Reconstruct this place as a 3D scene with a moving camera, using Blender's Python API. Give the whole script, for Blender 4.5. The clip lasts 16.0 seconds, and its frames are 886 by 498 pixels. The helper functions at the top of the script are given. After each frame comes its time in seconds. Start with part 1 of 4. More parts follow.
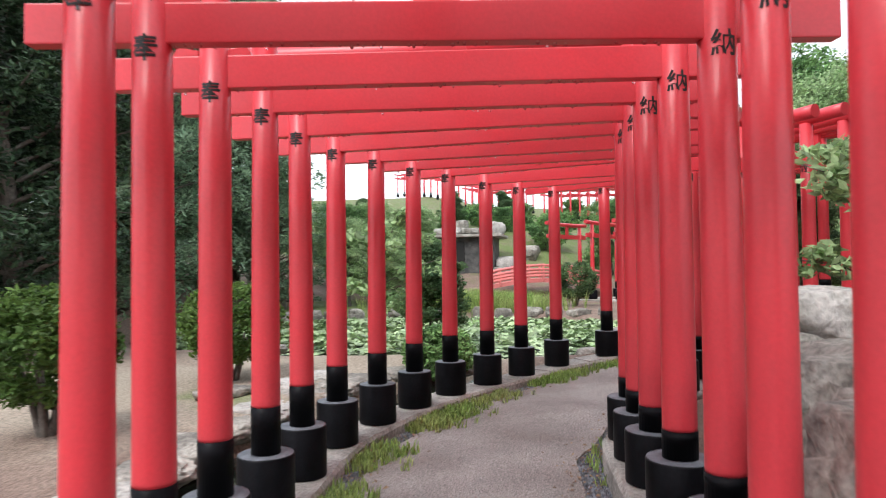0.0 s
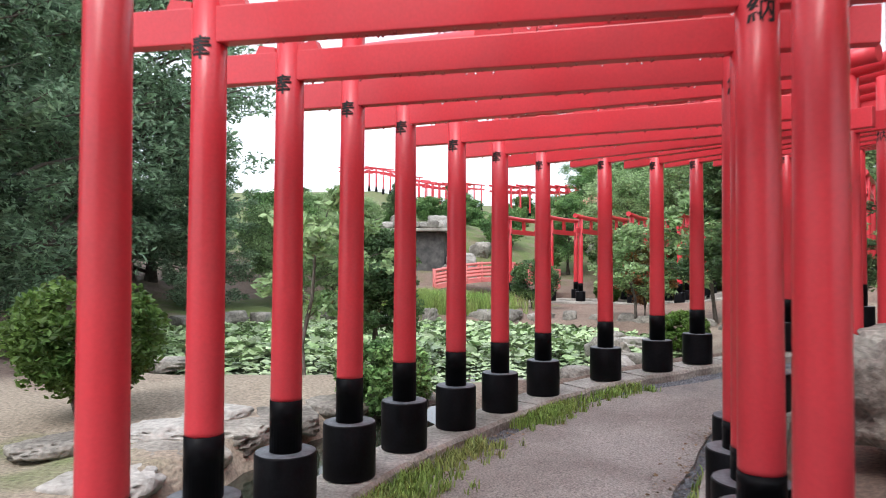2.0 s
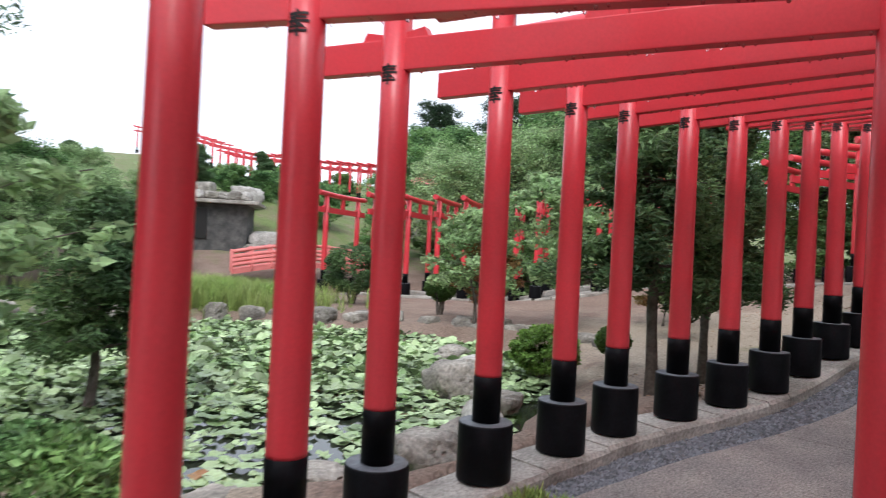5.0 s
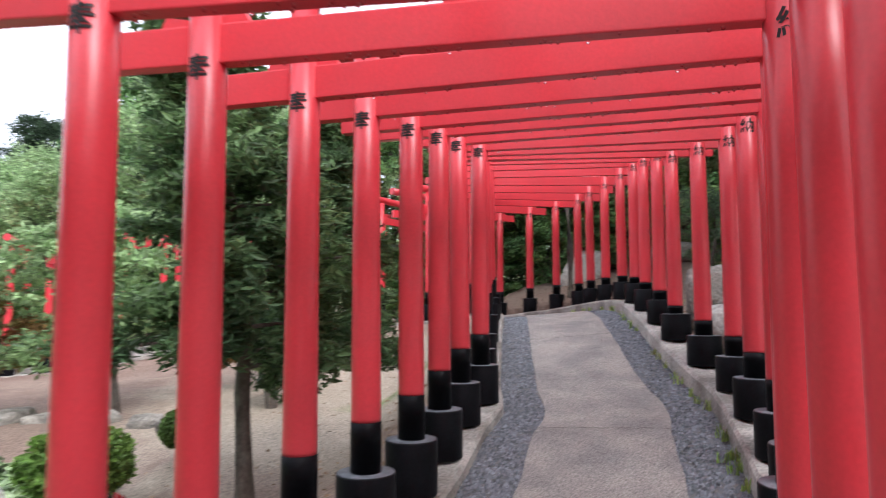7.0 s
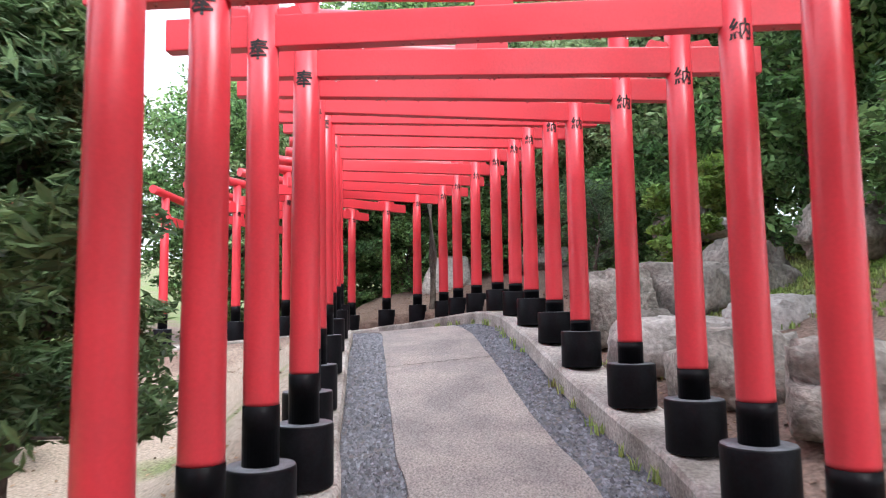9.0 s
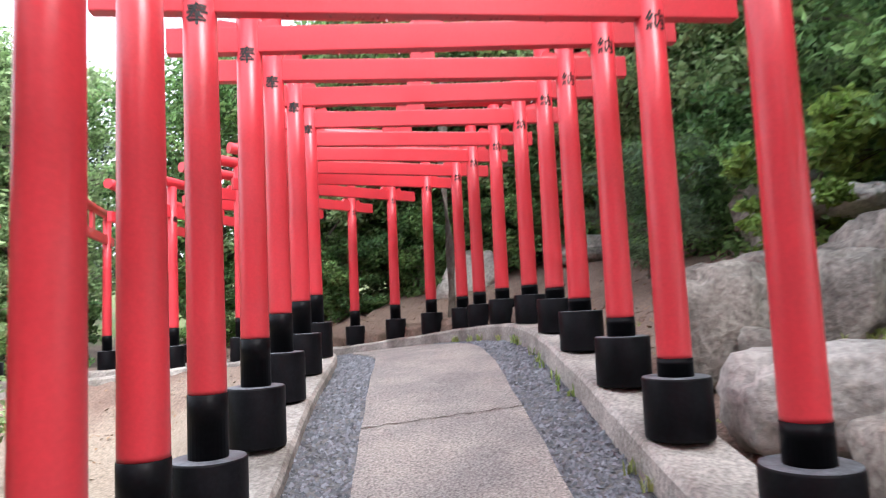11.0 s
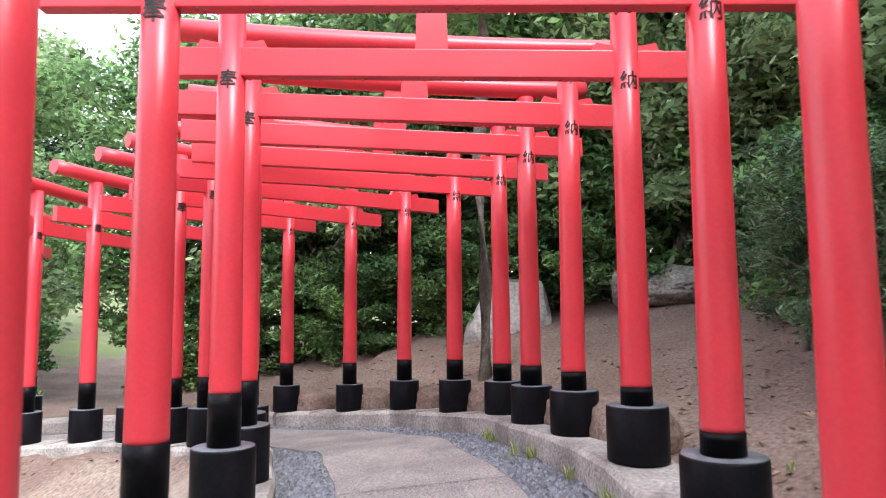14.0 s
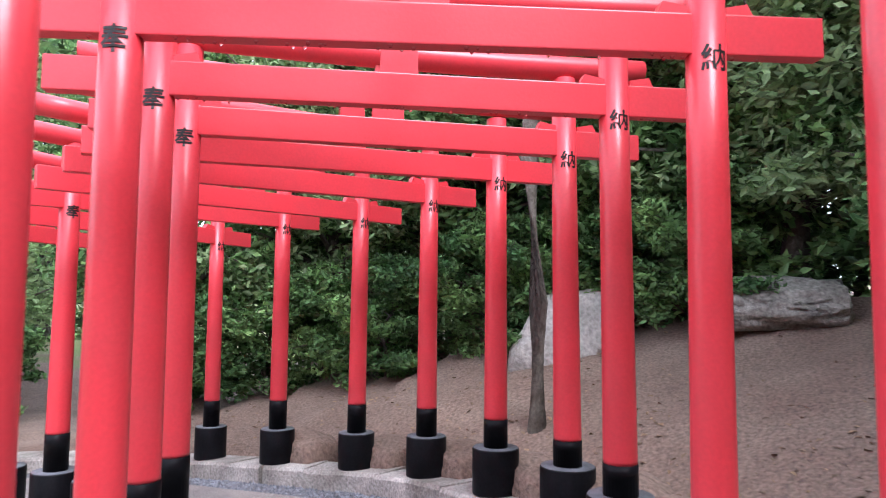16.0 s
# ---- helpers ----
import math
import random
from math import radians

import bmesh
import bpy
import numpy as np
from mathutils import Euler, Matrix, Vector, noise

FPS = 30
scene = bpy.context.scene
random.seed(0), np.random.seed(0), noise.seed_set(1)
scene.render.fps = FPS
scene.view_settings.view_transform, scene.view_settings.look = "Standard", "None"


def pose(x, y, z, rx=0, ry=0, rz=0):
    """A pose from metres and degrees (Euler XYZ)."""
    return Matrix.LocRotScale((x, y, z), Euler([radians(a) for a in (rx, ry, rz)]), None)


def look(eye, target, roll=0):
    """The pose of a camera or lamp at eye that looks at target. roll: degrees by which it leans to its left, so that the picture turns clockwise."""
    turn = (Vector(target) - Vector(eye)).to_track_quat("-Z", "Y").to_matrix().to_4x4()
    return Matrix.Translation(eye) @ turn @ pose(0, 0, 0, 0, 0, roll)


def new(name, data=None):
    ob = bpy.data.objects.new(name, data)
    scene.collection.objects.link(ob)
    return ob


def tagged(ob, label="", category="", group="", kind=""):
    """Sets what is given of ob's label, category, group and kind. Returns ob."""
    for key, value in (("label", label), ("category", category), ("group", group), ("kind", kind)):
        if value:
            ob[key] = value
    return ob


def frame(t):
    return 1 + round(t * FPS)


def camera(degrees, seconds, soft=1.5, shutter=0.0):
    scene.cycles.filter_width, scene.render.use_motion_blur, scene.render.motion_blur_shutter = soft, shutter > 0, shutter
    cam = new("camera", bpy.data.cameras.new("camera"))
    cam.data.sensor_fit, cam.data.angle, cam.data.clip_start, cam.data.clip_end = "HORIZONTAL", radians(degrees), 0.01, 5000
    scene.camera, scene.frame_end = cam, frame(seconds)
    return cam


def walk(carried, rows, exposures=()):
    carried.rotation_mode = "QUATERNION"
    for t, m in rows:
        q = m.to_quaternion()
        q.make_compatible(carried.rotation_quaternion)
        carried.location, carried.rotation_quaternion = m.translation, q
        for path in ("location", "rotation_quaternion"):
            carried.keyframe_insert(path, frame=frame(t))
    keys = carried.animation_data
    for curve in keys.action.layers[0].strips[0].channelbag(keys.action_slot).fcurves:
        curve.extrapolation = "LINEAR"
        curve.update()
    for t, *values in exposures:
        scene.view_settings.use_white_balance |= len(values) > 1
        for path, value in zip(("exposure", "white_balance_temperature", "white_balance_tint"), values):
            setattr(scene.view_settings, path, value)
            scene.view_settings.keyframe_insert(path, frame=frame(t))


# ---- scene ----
cam = camera(66.7, 16.0, soft=1.0, shutter=0.4)
PATH = [
    (0, (1.124, -0.737, 1.572), (0.748, 1.227, 1.628), -0.76),
    (0.5, (0.969, -0.152, 1.590), (0.686, 1.826, 1.680), 0.41),
    (1, (0.915, 0.409, 1.591), (0.674, 2.391, 1.708), -0.43),
    (1.5, (0.760, 1.015, 1.563), (0.489, 2.994, 1.659), 1.45),
    (2, (0.600, 1.639, 1.541), (0.388, 3.627, 1.589), 0.17),
    (2.5, (0.552, 2.183, 1.559), (0.308, 4.168, 1.581), 0.58),
    (3, (0.419, 2.768, 1.612), (0.359, 4.766, 1.575), 0.16),
    (3.5, (0.374, 3.387, 1.624), (0.390, 5.387, 1.599), 1.20),
    (6, (0.948, 6.358, 1.736), (1.872, 8.130, 1.812), 1.32),
    (6.5, (1.189, 6.910, 1.760), (2.458, 8.449, 1.905), -0.52),
    (7, (1.542, 7.374, 1.791), (2.949, 8.786, 1.955), -0.25),
    (7.5, (1.956, 7.845, 1.820), (3.590, 8.983, 2.011), -0.25),
    (8, (2.435, 8.215, 1.810), (4.113, 9.290, 1.976), -0.21),
    (10.5, (5.025, 9.690, 1.990), (6.674, 10.800, 2.213), -2.28),
    (11, (5.563, 9.972, 2.063), (7.184, 11.131, 2.238), -2.68),
    (11.5, (6.067, 10.269, 2.152), (7.579, 11.576, 2.223), -2.27),
    (12, (6.486, 10.614, 2.256), (8.007, 11.908, 2.370), -1.28),
    (12.5, (6.966, 10.959, 2.336), (8.461, 12.284, 2.428), -1.49),
    (13, (7.367, 11.282, 2.415), (8.855, 12.609, 2.562), -0.76),
    (13.5, (7.843, 11.571, 2.546), (9.407, 12.809, 2.691), -1.17),
    (14, (8.278, 11.883, 2.662), (9.836, 13.121, 2.860), -0.42),
    (14.5, (8.679, 12.217, 2.772), (10.297, 13.389, 2.868), -1.04),
    (15, (9.120, 12.499, 2.861), (10.674, 13.754, 2.970), 0.16),
    (15.5, (9.539, 12.883, 2.958), (11.054, 14.182, 3.093), 0.69),
    (16, (9.955, 13.157, 3.028), (11.432, 14.495, 3.195), 0.42),
]
EXPOSURES = [(0, 0.95, 6400, 10), (3, 0.93, 6300, 10), (3.5, 0.75, 6300, 10), (6, 0.92, 6200, 11), (8, 1.6, 6200, 14), (11, 1.75, 6300, 13), (13.5, 1.85, 6250, 14), (16, 1.9, 5900, 18)]
walk(cam, [(t, look(e, g, r)) for t, e, g, r in PATH], EXPOSURES)

# ---- world and sun: bright overcast ----
world = bpy.data.worlds.new("overcast_sky")
scene.world = world
world.use_nodes = True
wn = world.node_tree.nodes
wl = world.node_tree.links
sky = wn.new("ShaderNodeTexSky")
sky.sky_type = "NISHITA"
sky.sun_disc = False
sky.sun_elevation = radians(52)
sky.sun_rotation = radians(200)
sky.air_density, sky.dust_density, sky.ozone_density = 1.0, 3.0, 1.0
cloud = wn.new("ShaderNodeMix")
cloud.data_type = "RGBA"
cloud.inputs[0].default_value = 0.72
cloud.inputs[7].default_value = (9.2, 9.6, 10.3, 1)
wl.new(sky.outputs[0], cloud.inputs[6])
wl.new(cloud.outputs[2], wn["Background"].inputs[0])
wn["Background"].inputs[1].default_value = 0.11
sun = new("sun", bpy.data.lights.new("sun", "SUN"))
sun.data.energy, sun.data.angle, sun.data.color = 1.2, radians(25), (1.0, 0.985, 0.96)
sun.matrix_world = look((0, 0, 0), (0.22, 0.58, -0.79))


# ---- materials ----
def mat(name, base, rough=0.6, var=0.25, scale=6.0, bump=0.0, bscale=40.0, metal=0.0, coat=0.0, second=None, obj_var=0.0, spec=0.5, isl=0.0, amount=(0.35, 0.65)):
    m = bpy.data.materials.new(name)
    m.use_nodes = True
    n, l = m.node_tree.nodes, m.node_tree.links
    b = n["Principled BSDF"]
    b.inputs["Roughness"].default_value = rough
    b.inputs["Metallic"].default_value = metal
    b.inputs["Coat Weight"].default_value = coat
    b.inputs["Coat Roughness"].default_value = 0.25
    b.inputs["Specular IOR Level"].default_value = spec
    tc = n.new("ShaderNodeTexCoord")
    geo = n.new("ShaderNodeNewGeometry")
    n1 = n.new("ShaderNodeTexNoise")
    n1.inputs["Scale"].default_value, n1.inputs["Detail"].default_value = scale, 8
    n2 = n.new("ShaderNodeTexNoise")
    n2.inputs["Scale"].default_value, n2.inputs["Detail"].default_value = bscale, 6
    for q in (n1, n2):
        l.new(geo.outputs["Position"], q.inputs["Vector"])
    second = second or tuple(c * (1 - var) for c in base)
    ramp = n.new("ShaderNodeMapRange")
    ramp.inputs[1].default_value, ramp.inputs[2].default_value = amount
    l.new(n1.outputs[0], ramp.inputs[0])
    mx = n.new("ShaderNodeMix")
    mx.data_type = "RGBA"
    mx.inputs[6].default_value, mx.inputs[7].default_value = (*base, 1), (*second, 1)
    l.new(ramp.outputs[0], mx.inputs[0])
    hsv = n.new("ShaderNodeHueSaturation")
    l.new(mx.outputs[2], hsv.inputs["Color"])
    fine = n.new("ShaderNodeMapRange")
    fine.inputs[1].default_value, fine.inputs[2].default_value = 0.3, 0.7
    fine.inputs[3].default_value, fine.inputs[4].default_value = 1 - var * 0.5, 1 + var * 0.5
    l.new(n2.outputs[0], fine.inputs[0])
    src = fine.outputs[0]
    for amt, out in ((obj_var, "obj"), (isl, "isl")):
        if amt:
            r = n.new("ShaderNodeMapRange")
            r.inputs[3].default_value, r.inputs[4].default_value = 1 - amt, 1 + amt
            if out == "obj":
                oi = n.new("ShaderNodeObjectInfo")
                l.new(oi.outputs["Random"], r.inputs[0])
            else:
                l.new(geo.outputs["Random Per Island"], r.inputs[0])
            mu = n.new("ShaderNodeMath")
            mu.operation = "MULTIPLY"
            l.new(src, mu.inputs[0])
            l.new(r.outputs[0], mu.inputs[1])
            src = mu.outputs[0]
    l.new(src, hsv.inputs["Value"])
    l.new(hsv.outputs[0], b.inputs["Base Color"])
    if bump:
        bp = n.new("ShaderNodeBump")
        bp.inputs["Strength"].default_value = bump
        bp.inputs["Distance"].default_value = 0.02
        l.new(n2.outputs[0], bp.inputs["Height"])
        l.new(bp.outputs[0], b.inputs["Normal"])
    return m


def leaf_mat(name, a, bcol, trans=0.4, isl=0.5):
    m = mat(name, a, 0.5, 0.3, 1.2, second=bcol, isl=isl, spec=0.3)
    n, l = m.node_tree.nodes, m.node_tree.links
    b = n["Principled BSDF"]
    tr = n.new("ShaderNodeBsdfTranslucent")
    col = b.inputs["Base Color"].links[0].from_socket
    l.new(col, tr.inputs[0])
    mixs = n.new("ShaderNodeMixShader")
    mixs.inputs[0].default_value = trans
    l.new(b.outputs[0], mixs.inputs[1])
    l.new(tr.outputs[0], mixs.inputs[2])
    l.new(mixs.outputs[0], n["Material Output"].inputs[0])
    return m


M_RED = mat("vermilion_paint", (0.68, 0.046, 0.062), 0.34, 0.1, 3.0, bump=0.03, bscale=60, obj_var=0.06, second=(0.61, 0.05, 0.065))
M_BLACK = mat("black_paint", (0.004, 0.004, 0.005), 0.42, 0.5, 5.0, bump=0.06, bscale=50, second=(0.008, 0.008, 0.01), spec=0.09)
# black paint with the sky's reflection put into its colour, for upward faces
M_SHEEN = mat("black_paint_sky_sheen", (0.1, 0.108, 0.125), 0.55, 0.4, 14, bump=0.05, bscale=60, second=(0.17, 0.18, 0.2))
M_INK = mat("black_ink", (0.012, 0.01, 0.01), 0.5, 0.2)
M_ASPHALT = mat("worn_asphalt", (0.25, 0.232, 0.222), 0.92, 1.0, 2.2, bump=1.0, bscale=70, second=(0.37, 0.335, 0.305))
# soil dust on asphalt, lightened further for skylight the gates hold back
M_DUSTY_LIT = mat("dusty_lit_asphalt", (0.4, 0.362, 0.338), 0.9, 1.0, 1.1, bump=1.0, bscale=70, second=(0.25, 0.215, 0.195))
M_GRAVELBED = mat("gravel_bed", (0.14, 0.148, 0.16), 0.95, 0.5, 8, bump=0.8, bscale=60, second=(0.17, 0.165, 0.16))
M_STONE_S = mat("gravel_stone", (0.21, 0.225, 0.25), 0.85, 0.3, 20, isl=0.5)
M_CONC = mat("old_concrete", (0.48, 0.45, 0.41), 0.9, 0.7, 2.2, bump=0.55, bscale=40, second=(0.23, 0.21, 0.185), obj_var=0.12)
M_SOIL = mat("bare_soil", (0.19, 0.128, 0.1), 0.95, 0.8, 1.4, bump=1.0, bscale=30, second=(0.24, 0.175, 0.138))
def add_cover(m):
    """Sand and thin lawn over the soil, where the ground carries them."""
    n, l = m.node_tree.nodes, m.node_tree.links
    b = n["Principled BSDF"]
    geo = n.new("ShaderNodeNewGeometry")
    ns = n.new("ShaderNodeTexNoise")
    ns.inputs["Scale"].default_value, ns.inputs["Detail"].default_value = 1.3, 10
    l.new(geo.outputs["Position"], ns.inputs["Vector"])
    for name, colour, lo in (("sand", (0.33, 0.272, 0.212, 1), 0.72), ("lawn", (0.13, 0.17, 0.055, 1), 0.8)):
        at = n.new("ShaderNodeAttribute")
        at.attribute_name = name
        ad = n.new("ShaderNodeMath")
        ad.operation = "ADD"
        l.new(at.outputs["Fac"], ad.inputs[0])
        l.new(ns.outputs[0], ad.inputs[1])
        st = n.new("ShaderNodeMapRange")
        st.inputs[1].default_value, st.inputs[2].default_value = lo, lo + 0.35
        l.new(ad.outputs[0], st.inputs[0])
        mx = n.new("ShaderNodeMix")
        mx.data_type = "RGBA"
        mx.inputs[7].default_value = colour
        l.new(st.outputs[0], mx.inputs[0])
        hsv = n["Hue/Saturation/Value"]
        l.new(hsv.inputs["Color"].links[0].from_socket, mx.inputs[6])
        l.new(mx.outputs[2], hsv.inputs["Color"])


add_cover(M_SOIL)
M_ROCK = mat("grey_rock", (0.37, 0.342, 0.3), 0.88, 0.8, 2.6, bump=1.0, bscale=24, second=(0.15, 0.135, 0.118), obj_var=0.2)
M_PALE = mat("pale_rock", (0.48, 0.455, 0.425), 0.85, 0.6, 3, bump=1.0, bscale=20, second=(0.33, 0.31, 0.28))
M_BARK = mat("bark", (0.085, 0.068, 0.055), 0.95, 0.5, 8, bump=0.8, bscale=30, second=(0.15, 0.13, 0.11))
M_LEAF_DK = leaf_mat("dark_conifer_leaf", (0.062, 0.12, 0.057), (0.14, 0.225, 0.09), isl=0.6)
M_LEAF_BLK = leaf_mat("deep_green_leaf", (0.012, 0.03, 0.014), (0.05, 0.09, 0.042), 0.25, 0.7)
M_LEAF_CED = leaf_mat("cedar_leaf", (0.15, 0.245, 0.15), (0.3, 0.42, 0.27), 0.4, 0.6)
M_LEAF = leaf_mat("green_leaf", (0.085, 0.185, 0.07), (0.25, 0.41, 0.15), isl=0.7)
M_LEAF_LT = leaf_mat("light_green_leaf", (0.26, 0.39, 0.18), (0.38, 0.5, 0.26), isl=0.5)
M_LEAF_GREY = leaf_mat("grey_green_needle", (0.06, 0.115, 0.062), (0.17, 0.26, 0.14), 0.35, 0.65)
M_LEAF_RED = leaf_mat("turning_leaf", (0.32, 0.12, 0.06), (0.25, 0.25, 0.09))
M_TOPIARY = leaf_mat("clipped_leaf", (0.07, 0.14, 0.035), (0.13, 0.21, 0.05))
M_CLIP = leaf_mat("fresh_clipped_leaf", (0.12, 0.22, 0.045), (0.24, 0.36, 0.09))
M_LILY = leaf_mat("lily_leaf", (0.19, 0.29, 0.12), (0.42, 0.52, 0.3), 0.1, 0.55)
M_LILY.node_tree.nodes["Principled BSDF"].inputs["Roughness"].default_value = 0.36
M_LILY_OLD = leaf_mat("old_lily_leaf", (0.36, 0.3, 0.12), (0.3, 0.14, 0.07), 0.1, 0.4)
M_GRASS = leaf_mat("grass_blade", (0.24, 0.38, 0.09), (0.38, 0.43, 0.16), 0.3)
M_LITTER = mat("dry_leaf", (0.3, 0.2, 0.12), 0.8, 0.3, 30, isl=0.5)
M_WATER = mat("pond_water", (0.03, 0.035, 0.025), 0.06, 0.2, 1.0, bump=0.05, bscale=6)
M_DROP = mat("rain_water", (0.95, 0.96, 0.97), 0.02, 0.0)
M_DROP.node_tree.nodes["Principled BSDF"].inputs["Transmission Weight"].default_value = 1.0
M_DROP.node_tree.nodes["Principled BSDF"].inputs["IOR"].default_value = 1.33
M_PALERED = mat("faded_red_paint", (0.72, 0.2, 0.19), 0.6, 0.2, 3)
M_WALL = mat("rough_stone_wall", (0.13, 0.125, 0.12), 0.9, 0.5, 3, bump=0.8, bscale=8, second=(0.06, 0.06, 0.06))


# ---- small mesh helpers ----
def mesh_from(name, verts, faces, material, smooth=False):
    me = bpy.data.meshes.new(name)
    me.from_pydata(verts, [], faces)
    me.materials.append(material)
    if smooth:
        me.polygons.foreach_set("use_smooth", [True] * len(me.polygons))
    me.update()
    return me


def bm_mesh(name, bm, material, smooth=False):
    me = bpy.data.meshes.new(name)
    bm.to_mesh(me)
    bm.free()
    me.materials.append(material)
    if smooth:
        me.polygons.foreach_set("use_smooth", [True] * len(me.polygons))
    return me


def put(name, me, parent=None, m=None, label=""):
    ob = new(name, me)
    ob.parent = parent
    if m is not None:
        ob.matrix_basis = m
    if label:
        ob["label"] = label
    return ob


def lathe(name, profile, material, seg=28):
    """A round solid from (radius, height) pairs, closed below and above."""
    vs, fs = [], []
    for r, z in profile:
        for i in range(seg):
            a = 2 * math.pi * i / seg
            vs.append((r * math.cos(a), r * math.sin(a), z))
    for j in range(len(profile) - 1):
        for i in range(seg):
            k = (i + 1) % seg
            fs.append((j * seg + i, j * seg + k, (j + 1) * seg + k, (j + 1) * seg + i))
    fs.append(tuple(reversed(range(seg))))
    fs.append(tuple(range((len(profile) - 1) * seg, len(profile) * seg)))
    me = mesh_from(name, vs, fs, material, True)
    for p in me.polygons[-2:]:
        p.use_smooth = False
    return me


def box_mesh(name, sx, sy, sz, material, bevel=0.008):
    bm = bmesh.new()
    bmesh.ops.create_cube(bm, size=1, matrix=Matrix.Diagonal((sx, sy, sz, 1)))
    if bevel:
        bmesh.ops.bevel(bm, geom=bm.edges[:], offset=bevel, segments=2, profile=0.6, affect="EDGES")
    return bm_mesh(name, bm, material)


# ---- the line of the gates: left post, right post, height of the red paint's lower end ----
# along the pond
LEFT = {-4: (-0.073, -1.965), -3: (-0.124, -1.315), -2: (-0.185, -0.665), -1: (-0.256, -0.016), 0: (-0.337, 0.614), 1: (-0.438, 1.214),
        2: (-0.523, 1.699), 3: (-0.644, 2.378), 4: (-0.694, 3.046), 5: (-0.764, 3.763), 6: (-0.786, 4.548), 7: (-0.652, 5.253),
        8: (-0.461, 5.924), 9: (-0.211, 6.583), 10: (0.108, 7.304), 11: (0.463, 7.983), 12: (0.892, 8.709)}
RIGHT = {-4: (2.188, -1.767), -3: (2.134, -1.078), -2: (2.063, -0.349), -1: (1.979, 0.379), 0: (1.883, 1.086), 1: (1.779, 1.705),
        2: (1.722, 2.170), 3: (1.635, 2.796), 4: (1.575, 3.339), 5: (1.538, 3.828), 6: (1.524, 4.304), 7: (1.641, 4.762),
        8: (1.755, 5.266), 9: (1.935, 5.785), 10: (2.184, 6.404), 11: (2.414, 6.967), 12: (2.647, 7.382)}
PAINT = {-4: 0.700, -3: 0.710, -2: 0.720, -1: 0.730, 0: 0.735, 1: 0.740, 2: 0.730, 3: 0.733, 4: 0.761, 5: 0.761, 6: 0.782, 7: 0.801,
        8: 0.815, 9: 0.827, 10: 0.817, 11: 0.824, 12: 0.845}
PAINT_R = {-4: 0.700, -3: 0.710, -2: 0.720, -1: 0.730, 0: 0.735, 1: 0.740, 2: 0.734, 3: 0.755, 4: 0.763, 5: 0.765, 6: 0.771, 7: 0.740,
        8: 0.746, 9: 0.802, 10: 0.759, 11: 0.799, 12: 0.825}
# up the slope and round the bend
LEFT.update({13: (1.598, 9.254), 14: (2.240, 9.673), 15: (2.768, 9.981), 16: (3.409, 10.243), 17: (3.982, 10.449), 18: (4.530, 10.670),
        19: (5.083, 10.971), 20: (5.717, 11.361), 21: (6.317, 11.671), 22: (6.829, 12.141), 23: (7.418, 12.630), 24: (8.196, 13.267),
        25: (8.910, 13.866), 26: (9.661, 14.469), 27: (10.436, 15.111), 28: (10.948, 15.666), 29: (11.340, 16.226), 30: (11.731, 16.717),
        31: (11.851, 17.120), 32: (11.940, 17.652), 33: (11.958, 18.279), 34: (11.902, 18.943)})
RIGHT.update({13: (3.119, 7.665), 14: (3.545, 7.901), 15: (3.962, 8.134), 16: (4.455, 8.308), 17: (5.018, 8.508), 18: (5.633, 8.674),
        19: (6.186, 8.956), 20: (6.840, 9.349), 21: (7.557, 9.785), 22: (8.221, 10.359), 23: (9.003, 11.036), 24: (9.646, 11.553),
        25: (10.434, 12.176), 26: (11.121, 12.723), 27: (11.920, 13.411), 28: (12.590, 14.148), 29: (13.100, 14.802), 30: (13.595, 15.413),
        31: (13.931, 16.227), 32: (14.191, 17.169), 33: (14.237, 18.127), 34: (13.969, 19.026)})
PAINT.update({13: 0.923, 14: 0.967, 15: 1.018, 16: 1.069, 17: 1.131, 18: 1.208, 19: 1.306, 20: 1.418, 21: 1.507, 22: 1.611, 23: 1.733, 24: 1.935,
        25: 2.079, 26: 2.181, 27: 2.258, 28: 2.253, 29: 2.240, 30: 2.213, 31: 2.147, 32: 2.108, 33: 2.059, 34: 2.020})
PAINT_R.update({13: 0.903, 14: 0.947, 15: 0.998, 16: 1.049, 17: 1.111, 18: 1.211, 19: 1.298, 20: 1.422, 21: 1.501, 22: 1.618, 23: 1.762, 24: 1.954,
        25: 2.090, 26: 2.199, 27: 2.265, 28: 2.269, 29: 2.252, 30: 2.215, 31: 2.206, 32: 2.158, 33: 2.087, 34: 2.063})


def slope(x, y):
    """From the upper slope's own axes to the garden's."""
    c, q = 0.99901, 0.04449
    return (7.503 + c * (x - 8.147) - q * (y - 11.612), 11.577 + q * (x - 8.147) + c * (y - 11.612))


# the row goes on round the bend and back along the far side of the garden
BACK = [(12.76, 19.55, 13), (12.45, 20.3, 30), (11.95, 20.95, 50), (11.5, 21.5, 60), (11.15, 22.15, 66), (10.8, 22.85, 72), (10.2, 23.35, 80), (9.35, 23.5, 88),
        (8.4, 23.4, 88), (6.35, 23.5, 70), (5.9, 24.1, 70), (5.25, 24.6, 68), (4.55, 25.0, 68), (3.8, 25.4, 66),
        (2.9, 25.7, 64), (1.9, 26.0, 62), (0.42, 26.1, 62)]
for i, (x, y, a) in enumerate(BACK):
    if i < 9:
        x, y = slope(x, y)
    LEFT[35 + i] = (x, y)
    RIGHT[35 + i] = (x + 2.2 * math.cos(radians(a)), y + 2.2 * math.sin(radians(a)))
    PAINT[35 + i] = 1.95 - 0.058 * i if i < 5 else max(0.92, 1.66 - 0.14 * (i - 5))
NS = sorted(LEFT)
